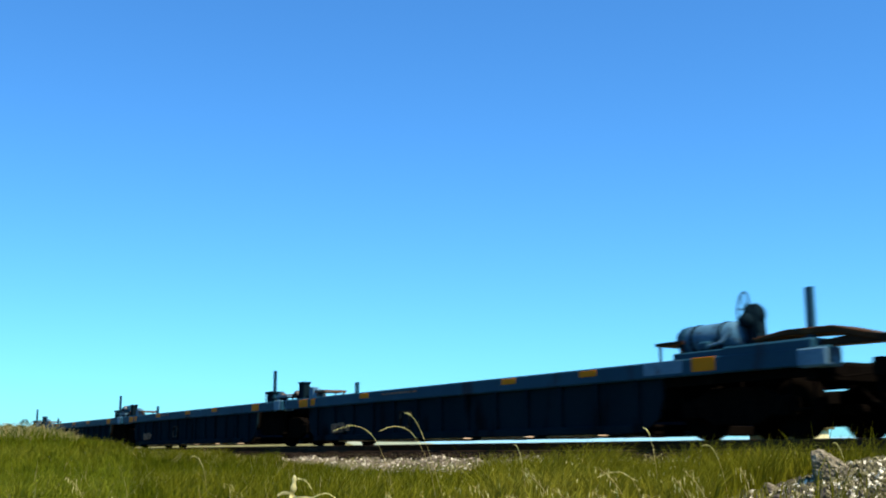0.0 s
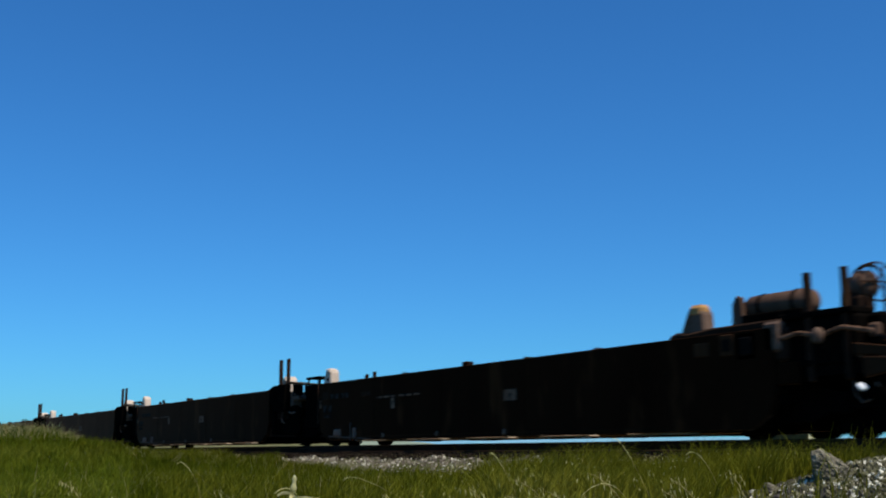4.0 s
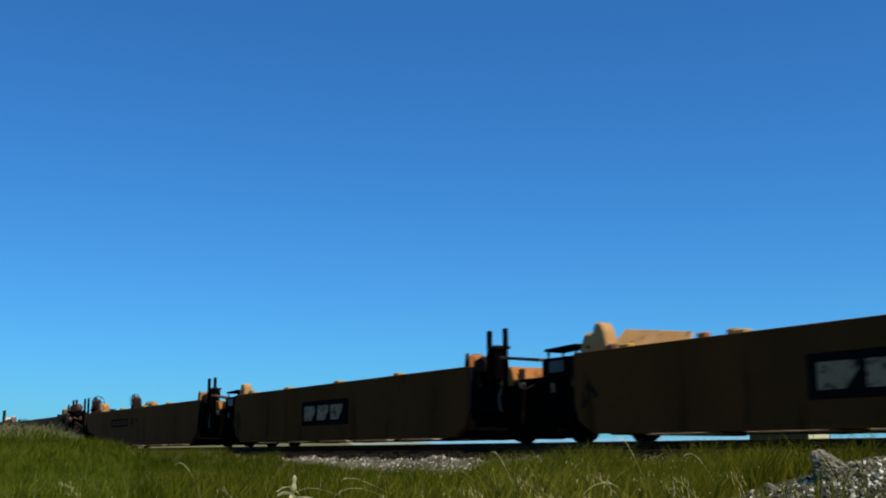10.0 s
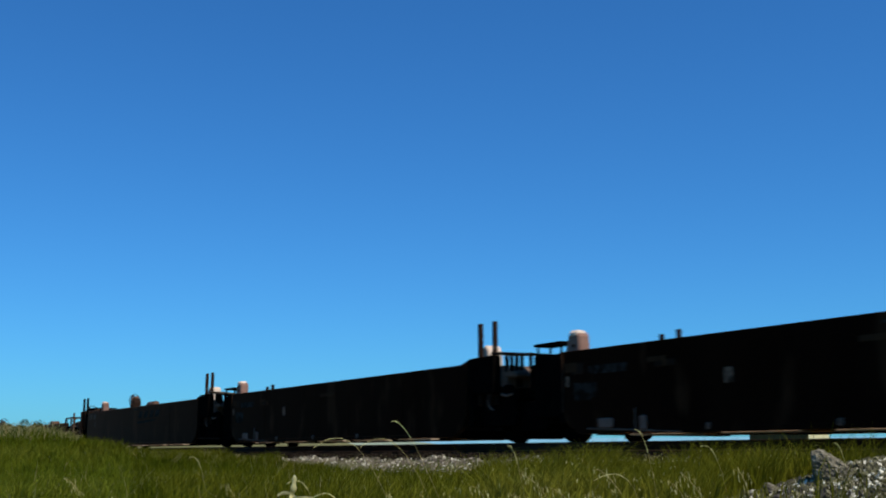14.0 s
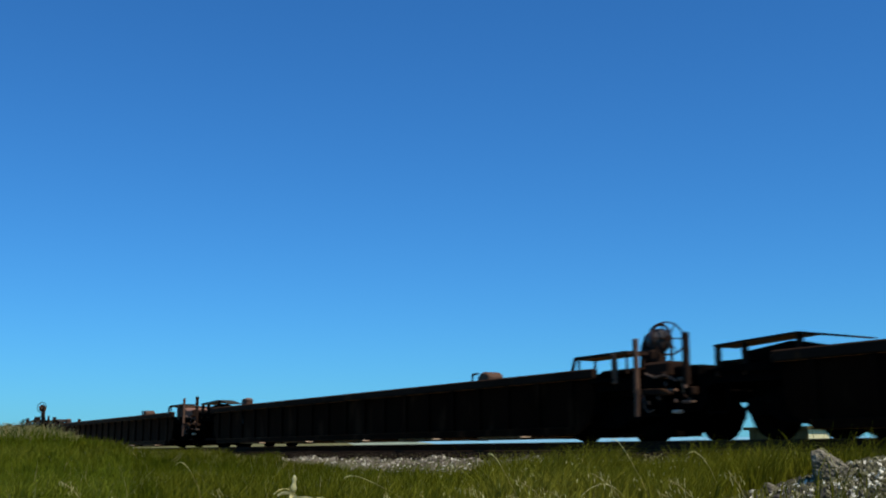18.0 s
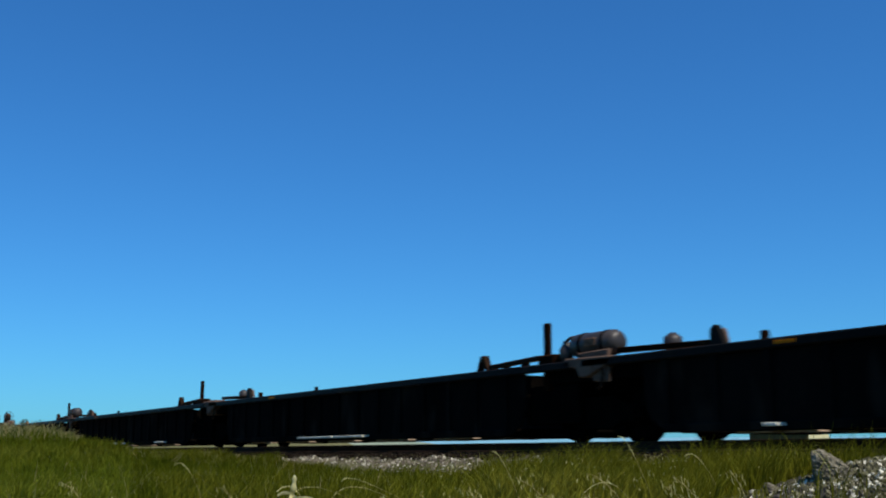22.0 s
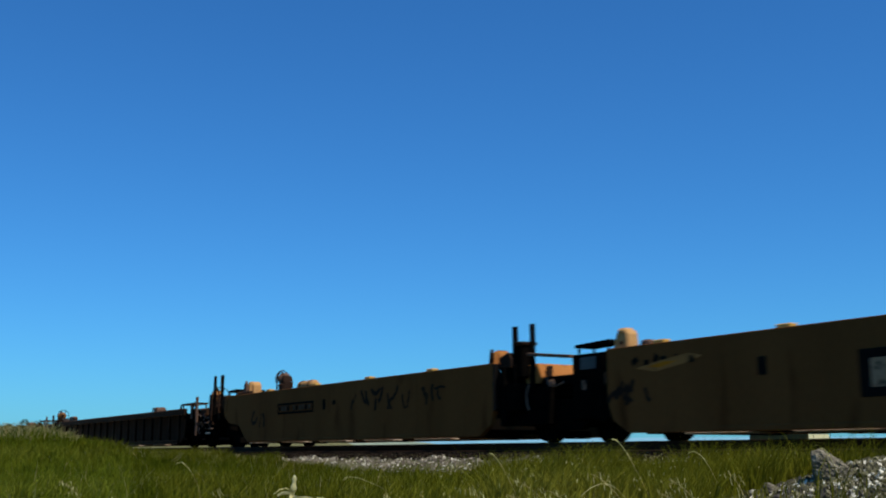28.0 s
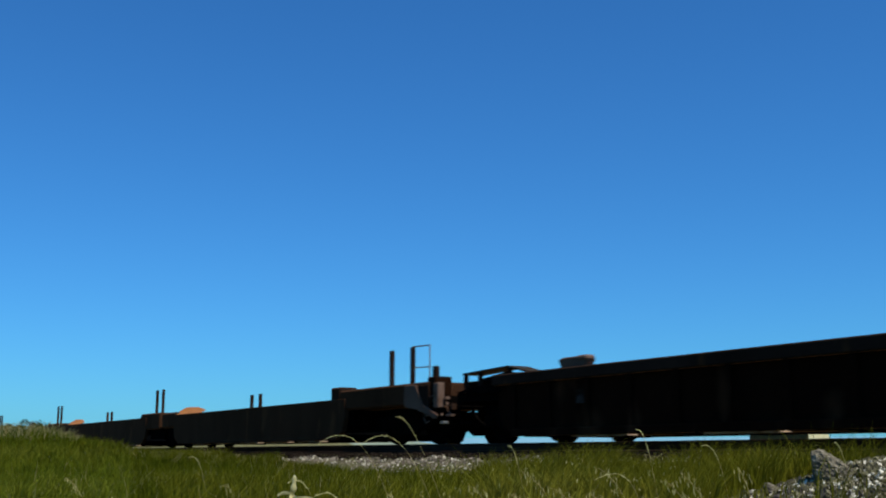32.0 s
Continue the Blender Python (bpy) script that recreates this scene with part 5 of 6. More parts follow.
        part("gear_cover", box(x - 0.66, x - 0.5, -1.26, -1.12, 1.24, 1.42, 0.03), "brown", root)
        coupler_bits(root, x)
        part("low_rail", prism([(x - 0.75, 1.02), (x - 0.75, 1.17), (x + 0.55, 0.98), (x + 0.55, 0.9)], -1.44, -1.34, 0.012), "umber", root)
        part("corner_gusset", prism([(x - 0.6, 0.72), (x - 0.62, 0.99), (x - 0.2, 0.96), (x + 0.25, 0.78), (x + 0.3, 0.62), (x + 0.15, 0.62), (x - 0.1, 0.8)], -1.46, -1.38, 0.012), "umber", root)
        part("end_post", box(x + 0.18, x + 0.3, -1.4, -1.32, 0.5, 0.95, 0.015), "rust", root)
        part("side_panel", box(x - 2.3, x - 1.62, -1.46, -1.38, 0.7, 1.0, 0.02), S["paint"], root)
        part("lamp_bracket", box(x - 0.48, x - 0.41, -1.24, -1.0, 0.5, 0.9, 0.01), "steel", root)
        part("reflector", lathe([(0, 0.05), (0.02, 0.065), (0.04, 0.045)], (x - 0.62, -1.5, 0.6), (0.75, -0.35, 0.55), 14), "white", root, "round white reflector catching the sun")
        part("hose_clip", box(x - 0.12, x + 0.02, -1.24, -1.14, 0.46, 0.5, 0.015), "pale", root)
    elif k == "blue":
        w = part("brake_wheel", hoop((x - 2.06, -0.9, 1.86), 0.27, 0.016, (-1, -0.5, 0.12), 24), "blue", root, "round hand brake wheel")
        for n in range(5):
            a = n * math.tau / 5
            part("spoke", rod((x - 2.04, -0.9, 1.86), (x - 2.06 + 0.12 * math.cos(a), -0.9 - 0.23 * math.cos(a), 1.86 + 0.26 * math.sin(a)), 0.011, 5), "blue", w)
        part("gear_case", lathe([(0, 0.08), (0.04, 0.15), (0.16, 0.17), (0.24, 0.13), (0.3, 0.06)], (x - 1.98, -0.92, 1.8), (1, 0.1, -0.2), 12), "blue_dark", root)
        part("gear_lobe", lathe([(0, 0.05), (0.04, 0.11), (0.14, 0.11), (0.2, 0.05)], (x - 1.86, -0.98, 1.66), (0.2, -1, 0.2), 10), "blue_dark", root)
        part("gear_lever", rod((x - 1.76, -1.0, 1.92), (x - 1.66, -1.02, 1.5), 0.02, 6), "blue_dark", root)
        part("brake_stand", prism([(x - 1.95, 1.1), (x - 1.9, 1.45), (x - 1.94, 1.72), (x - 1.72, 1.72), (x - 1.7, 1.4), (x - 1.6, 1.1)], -1.05, -0.8, 0.03), "blue_dark", root)
        reservoir(root, x - 3.02, x - 1.9, -1.12, 1.47, 0.215, "faded_blue", "blue_dark")
        part("tank_cover", lathe([(0, 0.1), (0.02, 0.2), (0.16, 0.225), (0.2, 0.22)], (x - 3.06, -1.12, 1.47), (1, 0, 0), 16), "blue", root)
        part("valve", box(x - 2.5, x - 2.3, -1.42, -1.3, z + 0.1, z + 0.24, 0.03), "blue", root)
        part("valve_pipe", pipe([(x - 2.3, -1.38, z + 0.16), (x - 2.05, -1.38, z + 0.2), (x - 1.95, -1.3, z + 0.4)], 0.026), "pale_blue", root)
        part("end_cover", box(x - 1.95, x - 0.35, -1.49, -1.0, z - 0.05, z + 0.12, 0.03), "blue", root)
        part("tank_bed", box(x - 3.0, x - 1.8, -1.45, -0.9, z - 0.04, z + 0.1, 0.02), "blue", root)
        walkway(root, x - 3.43, x - 2.85, z + 0.24, -1.4, -0.8, "rust", 0.22)
        part("foot_board", prism([(x - 1.46, z + 0.2), (x - 0.9, z + 0.27), (x - 0.1, z + 0.26), (x + 0.55, z + 0.1), (x + 0.55, z + 0.02), (x - 0.1, z + 0.16), (x - 0.9, z + 0.19), (x - 1.46, z + 0.15)], -1.38, -0.9, 0.012), "umber", root, "brown end walkway")
        for q in (-1.3, -0.5, 0.2):
            part("support", rod((x + q, -1.3, z), (x + q, -1.3, z + 0.18), 0.025, 6), "blue", root)
        post_pair(root, S, [(x - 0.5, -1.3, 0.11)], 1.98, z - 0.1, "blue")
        part("orange_panel", box(x - 2.55, x - 2.08, -1.508, -1.496, z - 0.2, z - 0.0, 0.004), "orange", root, "faded orange reflective panel")
        part("sill_patch", box(x - 3.6, x - 2.75, -1.505, -1.497, z - 0.2, z - 0.01, 0.002), "pale_blue", root, "worn pale blue patch on the sill")
        part("end_plate", box(x - 0.6, x - 0.1, -1.52, -1.2, z - 0.27, z - 0.01, 0.03), "pale_blue", root)
        for a in (-5.2, -7.5):
            part("orange_panel", box(x + a, x + a + 0.45, -1.508, -1.496, z - 0.13, z - 0.03, 0.004), "orange", root, "faded orange reflective panel")
    elif k == "long":
        a_guide(root, x - 4.8, z, "rust", 0.3)
        part("guide_beam", prism([(x - 4.65, z + 0.04), (x - 3.0, z + 0.1), (x - 3.0, z + 0.18), (x - 4.65, z + 0.12)], -1.34, -1.2, 0.01), "rust", root)
        part("end_box", box(x - 3.0, x - 2.75, -1.35, -1.1, z + 0.0, z + 0.32, 0.02), "rust", root)
        part("gear_case", lathe([(0, 0.1), (0.03, 0.15), (0.14, 0.17), (0.3, 0.16), (0.42, 0.1), (0.46, 0.04)], (x - 2.24, -1.15, 2.12), (1, 0, -0.3), 14), "rust", root)
        w = part("brake_wheel", hoop((x - 2.3, -1.15, 2.12), 0.26, 0.014, (-1, -0.4, 0.1), 24), "rust", root, "round spoked hand brake wheel")
        for k in range(6):
            a = k * math.tau / 6
            part("spoke", rod((x - 2.28, -1.15, 2.12), (x - 2.3 + 0.1 * math.cos(a), -1.15 - 0.24 * math.cos(a), 2.12 + 0.25 * math.sin(a)), 0.011, 5), "rust", w)
        post_pair(root, S, [(x - 2.08, -1.15, 0.1), (x - 1.8, -1.15, 0.07)], 2.05, z - 0.1, "rust")
        part("stand_foot", box(x - 2.25, x - 1.7, -1.3, -1.0, z - 0.1, z + 0.14, 0.03), "rust", root)
        part("hand_rail", pipe([(x - 1.74, -1.3, 2.16), (x - 1.58, -1.3, 2.15), (x - 1.58, -1.3, 1.7), (x - 1.72, -1.3, 1.62)], 0.014), "grey", root)
        post_pair(root, S, [(x - 1.0, -1.3, 0.1)], 2.14, 0.8, "rust")
        part("hand_rail", pipe([(x - 1.0, -1.3, 2.12), (x - 0.72, -1.3, 2.14), (x - 0.72, -1.3, 1.7), (x - 0.9, -1.3, 1.62)], 0.014), "grey", root)
        part("hand_rail", pipe([(x - 1.0, -1.3, 1.75), (x - 0.7, -1.25, 1.4)], 0.03), "rust", root)
        walkway(root, x - 1.57, x - 0.05, z + 0.06, -1.35, -0.5, "steel", 0.26, -0.08)
        part("end_frame", box(x - 2.2, x + 0.1, -1.25, 1.25, 0.8, z - 0.08, 0.03), "steel", root)
        part("step_bracket", prism([(x - 0.7, 0.72), (x - 0.62, 1.02), (x - 0.1, 1.0), (x - 0.1, 0.8), (x - 0.5, 0.86)], -1.48, -1.4, 0.01), "grey", root)
        post_pair(root, S, [(x - 0.02, -1.25, 0.13)], 1.62, 0.9, "rust")
    elif k == "single":
        walkway(root, x - 2.5, x - 1.15, 1.35, -1.4, -0.95, "rust", 0.3, 0.01)
        part("frame_bar", pipe([(x - 2.6, -1.4, z - 0.1), (x - 2.48, -1.4, 1.36)], 0.03), "rust", root)
        part("frame_post", box(x - 1.52, x - 1.42, -1.42, -1.36, 0.9, 1.38, 0.01), "brown", root)
        part("pale_post", box(x - 0.98, x - 0.9, -1.43, -1.36, 0.36, 1.58, 0.01), "brown", root, "brown vertical end post")
        part("post", box(x + 0.03, x + 0.13, -1.34, -1.26, 0.8, 1.6, 0.01), "rust", root)
        part("gear_box", box(x - 0.88, x - 0.3, -1.3, -0.8, 0.95, 1.2, 0.04), "rust", root)
        part("end_bracket", prism([(x - 0.75, 0.7), (x - 0.7, 0.78), (x - 0.3, 0.77), (x - 0.1, 0.68), (x - 0.2, 0.66)], -1.46, -1.4, 0.012), "rust", root)
        coupler_bits(root, x)
        part("end_step", prism([(x - 0.3, 0.42), (x - 0.3, 1.0), (x + 0.38, 0.98), (x + 0.38, 0.6), (x + 0.2, 0.42)], -1.2, -0.7, 0.02), "steel", root)
        part("end_frame", box(x - 2.2, x + 0.25, -1.2, 1.2, 0.7, z - 0.06, 0.03), "steel", root)
        if S.get("wheel", True):
            brake_gear(root, x - 1.37, -0.6, 0.9, 1.64, 1, "ochre" if S["paint_h"] else "tank")
        else:
            part("end_box", prism([(x - 2.0, 0.95), (x - 2.0, z + 0.14), (x - 1.2, z + 0.13), (x - 0.95, z + 0.05), (x - 0.35, z + 0.02), (x - 0.32, 0.95)], -1.3, -0.2, 0.04), "ochre" if S["paint_h"] else "pink", root, "dusty steel end box")
            part("box_post", box(x - 1.75, x - 1.6, -1.34, -1.28, 0.9, z + 0.15, 0.02), "ochre" if S["paint_h"] else "brown", root)
            part("box_lid", box(x - 2.05, x - 1.15, -1.34, -0.16, z + 0.14, z + 0.18, 0.01), "brown", root)
        guide_hood(root, x - 5.25, z, "ochre" if S["paint_h"] and not S.get("wheel", True) else "brown", None, 0.42, 0.16, -1.25)
        part("hood_bracket", pipe([(x - 5.7, -1.4, z), (x - 5.7, -1.4, z + 0.13), (x - 5.5, -1.4, z + 0.14)], 0.02), "rust", root)
        part("end_cover", box(x - 2.1, x - 0.55, -1.2, 1.2, 0.98, z - 0.02, 0.04), "black", root)
        part("valve_body", box(x - 1.2, x - 0.7, -1.3, -0.9, 0.72, 0.95, 0.05), "grey", root)
    elif k == "low":
        part("end_cover", box(x - 4.9, x - 0.5, -1.46, 1.46, z - 0.26, z + 0.2, 0.04), S["paint"], root)
        part("corner_gusset", prism([(x - 1.45, z - 0.3), (x - 1.45, z + 0.16), (x - 0.95, z + 0.15), (x - 0.7, z - 0.25), (x - 0.05, z - 0.5), (x - 0.15, z - 0.58), (x - 0.95, z - 0.36)], -1.5, -1.46, 0.012), "brown", root)
        part("side_post", box(x - 0.3, x - 0.1, -1.46, -1.3, z - 0.35, z + 0.16, 0.02), "clay", root)
        coupler_bits(root, x)
        part("end_block", box(x - 5.1, x - 4.6, -1.48, -1.0, z - 0.1, z + 0.29, 0.04), "rust", root)
        part("end_plate", box(x - 1.4, x - 0.45, -1.475, -1.44, z - 0.34, z + 0.14, 0.02), "rust", root)
        post_pair(root, S, [(x - 2.35, -1.3, 0.11), (x - 1.42, -1.3, 0.1)], 2.04, 0.9, "rust")
        part("hand_rail", pipe([(x - 1.42, -1.3, 2.05), (x - 0.7, -1.3, 2.03), (x - 0.7, -1.3, z + 0.2)], 0.014), "grey", root)
        part("hand_rail", pipe([(x - 1.42, -1.3, 1.6), (x - 0.7, -1.3, 1.58)], 0.012), "grey", root)
        post_pair(root, S, [(x - 0.45, -1.3, 0.16)], z + 0.52, 0.8, "rust")
        part("corner_plate", box(x - 0.62, x - 0.3, -1.4, -1.0, z - 0.1, z + 0.3, 0.02), "black", root)


def car_rear(root, S, x, xw):
    k, z = S["kind"], S["top"]
    coupler_end(root, S, x, -1, xw)
    if k in ("yellow", "black", "dark"):
        yel = k == "yellow"
        walkway(root, x + (1.8 if yel else 1.25), x + (2.5 if yel else 2.75), z + 0.11, -1.4, -0.5, "steel", 0.14, 0.03)
        brake_gear(root, x + 1.0, 0.8, 0.95, 2.12, -1)
        reservoir(root, x + (1.2 if yel else 1.6), x + (2.4 if yel else 2.8), 1.2, 1.86, 0.165, "tan" if yel else "brown")
        part("pipe_rail", box(x + 2.6, x + 3.6, -1.42, -1.1, z - 0.05, z + 0.1, 0.04), "rust", root)
        if yel:
            flared_guide(root, x + 3.35, z, 0.56, 0.38, "tan")
        else:
            block_guide(root, x + 3.8, z, 0.36, 0.38, "pale" if k == "black" else "pink", "pale")
        if yel:
            part("end_step", prism([(x + 1.3, z - 0.14), (x + 1.5, z - 0.09), (x + 1.62, z + 0.02), (x + 2.2, z + 0.02), (x + 2.2, z - 0.5), (x + 1.75, z - 0.5), (x + 1.5, z - 0.22)], -1.46, -0.7, 0.015), "black", root)
            part("panel_rib", box(x + 2.06, x + 2.1, -1.512, -1.5, z - 0.42, z - 0.04, 0.004), "grimy", root)
        else:
            part("end_step", box(x + 1.4, x + 2.2, -1.44, -0.7, 1.1, z + 0.02, 0.03), "steel", root)
            stencil(root, x + 2.3, x + 2.75, z - 0.3, z - 0.1, "grey", y=-1.506)
            stencil(root, x + 3.0, x + 3.4, z - 0.32, z - 0.12, "brown", y=-1.506)
            stencil(root, x + 3.25, x + 3.42, z - 0.62, z - 0.4, "grey", y=-1.506)
        post_pair(root, S, [(x + 1.06, -1.3, 0.08), (x + 0.42, -1.3, 0.08)], 2.15, 0.95, "steel")
        part("hand_rail", pipe([(x + 1.06, -1.3, 2.12), (x + 0.92, -1.3, 2.12), (x + 0.92, -1.3, z + 0.15)], 0.012), "tan", root)
        part("end_ladder", pipe([(x + 1.1, -1.4, 0.8), (x + 1.1, -1.4, z + 0.1)], 0.03), "rust", root)
        part("end_frame", box(x + 0.6, x + 1.6, -1.3, 1.3, 0.85, 1.22, 0.03), "steel", root)
    elif k == "blue":
        post_pair(root, S, [(x + 2.85, -1.3, 0.07), (x + 3.14, -1.3, 0.08)], z + 0.36, 0.9, "blue")
        post_pair(root, S, [(x + 4.2, -1.3, 0.07)], z + 0.28, 0.9, "pale_blue")
        post_pair(root, S, [(x + 1.62, -1.3, 0.11), (x + 0.88, -1.3, 0.1)], 1.99, 0.9, "blue")
        post_pair(root, S, [(x + 1.45, -1.0, 0.07)], 1.6, 0.9, "blue")
        walkway(root, x + 0.88, x + 2.0, z + 0.2, -1.4, -0.6, "blue_dark", 0.24)
        part("coupler_beam", prism([(x - 0.4, 1.24), (x + 0.2, 1.3), (x + 0.82, 1.25), (x + 0.82, 1.16), (x - 0.4, 1.18)], -1.34, -1.1, 0.01), "rust", root)
        part("end_frame", box(x + 0.85, x + 2.2, -1.42, 1.42, 0.62, z + 0.03, 0.03), "blue_dark", root)
        part("orange_panel", box(x + 3.4, x + 3.85, -1.508, -1.496, z - 0.21, z - 0.03, 0.004), "orange", root, "faded orange reflective panel")
        part("orange_panel", box(x + 5.8, x + 6.2, -1.508, -1.496, z - 0.14, z - 0.02, 0.004), "orange", root, "faded orange reflective panel")
        part("orange_panel", box(x + 8.3, x + 8.8, -1.508, -1.496, z - 0.14, z - 0.03, 0.004), "orange", root, "faded orange reflective panel")
        part("end_box", box(x + 3.46, x + 3.74, -1.4, -1.2, z - 0.05, z + 0.4, 0.02), "blue", root)
        part("pale_bracket", prism([(x + 3.82, z - 0.02), (x + 3.86, z + 0.2), (x + 4.0, z + 0.26), (x + 4.08, z + 0.08), (x + 4.3, z + 0.2), (x + 4.46, z + 0.18), (x + 4.62, z - 0.02)], -1.3, -1.12, 0.015), "pale_blue", root, "pale blue angled bracket")
        stencil(root, x + 7.1, x + 7.6, 0.36, 0.43, "grey", y=-1.475)
        stencil(root, x + 8.3, x + 8.65, 0.38, 0.45, "grey", y=-1.475)
        part("data_panel", box(x + 5.65, x + 6.55, -1.475, -1.44, 0.28, 0.52, 0.004), "grey", root, "faded pale data panel")
    elif k == "long":
        walkway(root, x + 0.85, x + 1.85, z + 0.1, -1.35, -0.4, "dark", 0.3)
        walkway(root, x + 2.5, x + 4.55, z + 0.06, -1.4, -0.6, "dark", 0.12)
        post_pair(root, S, [(x + 1.46, -1.2, 0.1), (x + 2.0, -1.2, 0.1)], 1.6, 0.9, "rust")
        post_pair(root, S, [(x + 1.14, -1.3, 0.12), (x + 0.58, -1.3, 0.07)], 2.03, 0.9, "steel")
        part("hand_rail", pipe([(x + 1.2, -1.3, 2.0), (x + 1.42, -1.3, 2.0), (x + 1.42, -1.3, 1.5)], 0.014), "grey", root)
        post_pair(root, S, [(x + 3.4, -1.3, 0.08)], z + 0.22, z - 0.05, "brown")
        guide_hood(root, x + 3.58, z + 0.04, "clay", None, 0.22, 0.2, -1.2)
        part("end_frame", box(x + 0.6, x + 2.3, -1.38, 1.38, 0.8, z - 0.03, 0.03), "steel", root)
        part("hand_rail", pipe([(x + 4.4, -1.35, z + 0.02), (x + 4.4, -1.35, z + 0.28), (x + 4.6, -1.35, z + 0.28)], 0.014), "grey", root)
        guide_hood(root, x + 4.95, z, "tank", None, 0.2, 0.24, -1.3)
        guide_hood(root, x + 5.4, z, "clay", None, 0.28, 0.3, -1.3)
        part("brake_wheel", hoop((x + 5.66, -1.3, z + 0.2), 0.13, 0.016, (1, -0.5, 0), 20), "rust", root, "round hand brake wheel")
    elif k == "single":
        e = 3.16 if not S["paint_h"] else 2.9
        part("walkway", prism([(x + 0.75, 1.31), (x + 2.3, 1.37), (x + e, 1.24), (x + e, 1.265), (x + 2.3, 1.4), (x + 0.75, 1.345)], -1.4, -0.95, 0), "rust", root, "open steel walkway plate")
        part("walkway_web", prism([(x + 1.22, z - 0.1), (x + 1.3, 1.22), (x + 2.1, 1.3), (x + 2.5, 1.22), (x + 2.5, z - 0.1)], -1.3, -1.0, 0.01), "steel", root)
        for q, h in ((0.78, 1.33 - z), (1.3, 1.34 - z), (2.28, 1.38 - z)):
            part("support", box(x + q - 0.04, x + q + 0.04, -1.38, -1.3, z - 0.28, z + h, 0.01), "rust", root)
        if S.get("knob"):
            post_pair(root, S, [(x + 1.06, -1.25, 0.06), (x + 1.51, -1.25, 0.06)], z + 0.36, z, "rust")
        c, w = (x + 4.24, 0.4) if S["paint_h"] else (x + 4.47, 0.21)
        for s in (-1.3, 1.3):
            part("container_guide", prism([(c - w * 0.8, z - 0.03), (c - w, z + 0.15), (c - w * 0.7, z + 0.18), (c + w * 0.7, z + 0.18), (c + w, z + 0.15), (c + w * 0.8, z - 0.03)], s - 0.1, s + 0.1, 0.02), "brown", root)
            # paler block paints the guide's sunlit right face
            part("guide_lip", box(c + w * 0.3, c + w * 1.02, s - 0.12, s + 0.08, z + 0.1, z + 0.19, 0.03), "clay", root)
        part("end_cover", box(x + 0.55, xw - 0.1, -1.2, 1.2, 0.98, z - 0.04, 0.04), "black", root)
        part("sloping_sheet", prism([(x + 0.5, 0.98), (xw, z - 0.1), (xw, 0.9)], -1.42, -1.34, 0), "steel", root)


def make_unit(S, length, front, rear, label, group):
    """One unit of a car, with its middle at the origin and the rails' heads at z = 0."""
    root = unit_root(label, group)
    xf, xr = length / 2, -length / 2
    x1 = xf - (S.get("front", 2.0) if front == "coupler" else S["gap"])
    x0 = xr + ((1.85 if S["over"] else S.get("rear", 2.0)) if rear == "coupler" else S["gap"])
    if front == "coupler":
        car_front(root, S, xf, x1)
        truck(root, xf - 2.15)
    else:
        joint_front(root, S, xf)
        truck(root, xf)
    if rear == "coupler":
        car_rear(root, S, xr, x0)
        truck(root, xr + 2.15)
    else:
        joint_rear(root, S, xr)
    well_sides(root, S, x0, x1, front, rear)
    return root, x0, x1


STYLE = {
    "A": dict(kind="blue", front=3.3, rear=3.2, style="ribbed", paint="blue", wall="blue_dark", top=1.17, chord=0.25, rib=1.05, gap=1.75, reach=1.9, start=0.65, cut=0.88, over=False),
    "B": dict(kind="black", style="smooth", paint="black", top=1.48, gap=1.6, over=False),
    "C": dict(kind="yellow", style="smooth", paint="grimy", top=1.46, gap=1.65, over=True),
    "D": dict(kind="dark", style="smooth", paint="dark", top=1.5, gap=1.5, over=False),
    "E": dict(kind="single", style="ribbed", paint="rust", wall="dark", top=1.17, chord=0.16, rib=1.0, gap=1.6, reach=0.1, over=False, paint_h=False),
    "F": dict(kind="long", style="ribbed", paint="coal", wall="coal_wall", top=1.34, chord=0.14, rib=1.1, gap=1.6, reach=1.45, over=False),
    "H": dict(kind="single", style="ribbed", paint="rust", wall="dark", top=1.24, chord=0.2, rib=1.1, gap=1.6, reach=0.1, over=False, wheel=True, paint_h=True),
    "I": dict(kind="low", front=4.3, style="smooth", paint="umber", top=1.06, gap=1.6, over=False),
}
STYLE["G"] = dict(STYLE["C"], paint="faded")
LABEL = {
    "G": "faded brown-yellow smooth-sided container well car, empty",
    "A": "weathered blue-grey ribbed container well car, empty",
    "B": "sooty brown-black smooth-sided container well car, empty",
    "C": "brown-yellow smooth-sided container well car, empty",
    "D": "sooty black smooth-sided container well car, empty",
    "E": "dark rusty ribbed single container well car, empty",
    "F": "black ribbed long container well car, empty",
    "H": "dark brown ribbed single container well car, empty",
    "I": "low rusty brown container well car, empty",
}
TRAIN = []   # (thing, its middle along the line at the start)


def add_car(style, marks, group):
    """marks: the coupling line in front, the joints, the coupling line behind, along the line at the start."""
    S = STYLE[style]
    cache, units = {}, []
    n = len(marks) - 1
    for i in range(n):
        a, b = marks[i], marks[i + 1]
        kinds = ("coupler" if i == 0 else "joint", "coupler" if i == n - 1 else "joint")
        key = (kinds, round(a - b, 2))
        if key in cache:
            src, x0, x1 = cache[key]
            root = copy_thing(src, pose((a + b) / 2, TRACK, RAIL))
        else:
            root, x0, x1 = make_unit(S, a - b, kinds[0], kinds[1], LABEL[style], group)
            root.matrix_basis = pose((a + b) / 2, TRACK, RAIL)
            cache[key] = (root, x0, x1)
        TRAIN.append((root, (a + b) / 2))
        units.append((root, x0, x1))
    return units


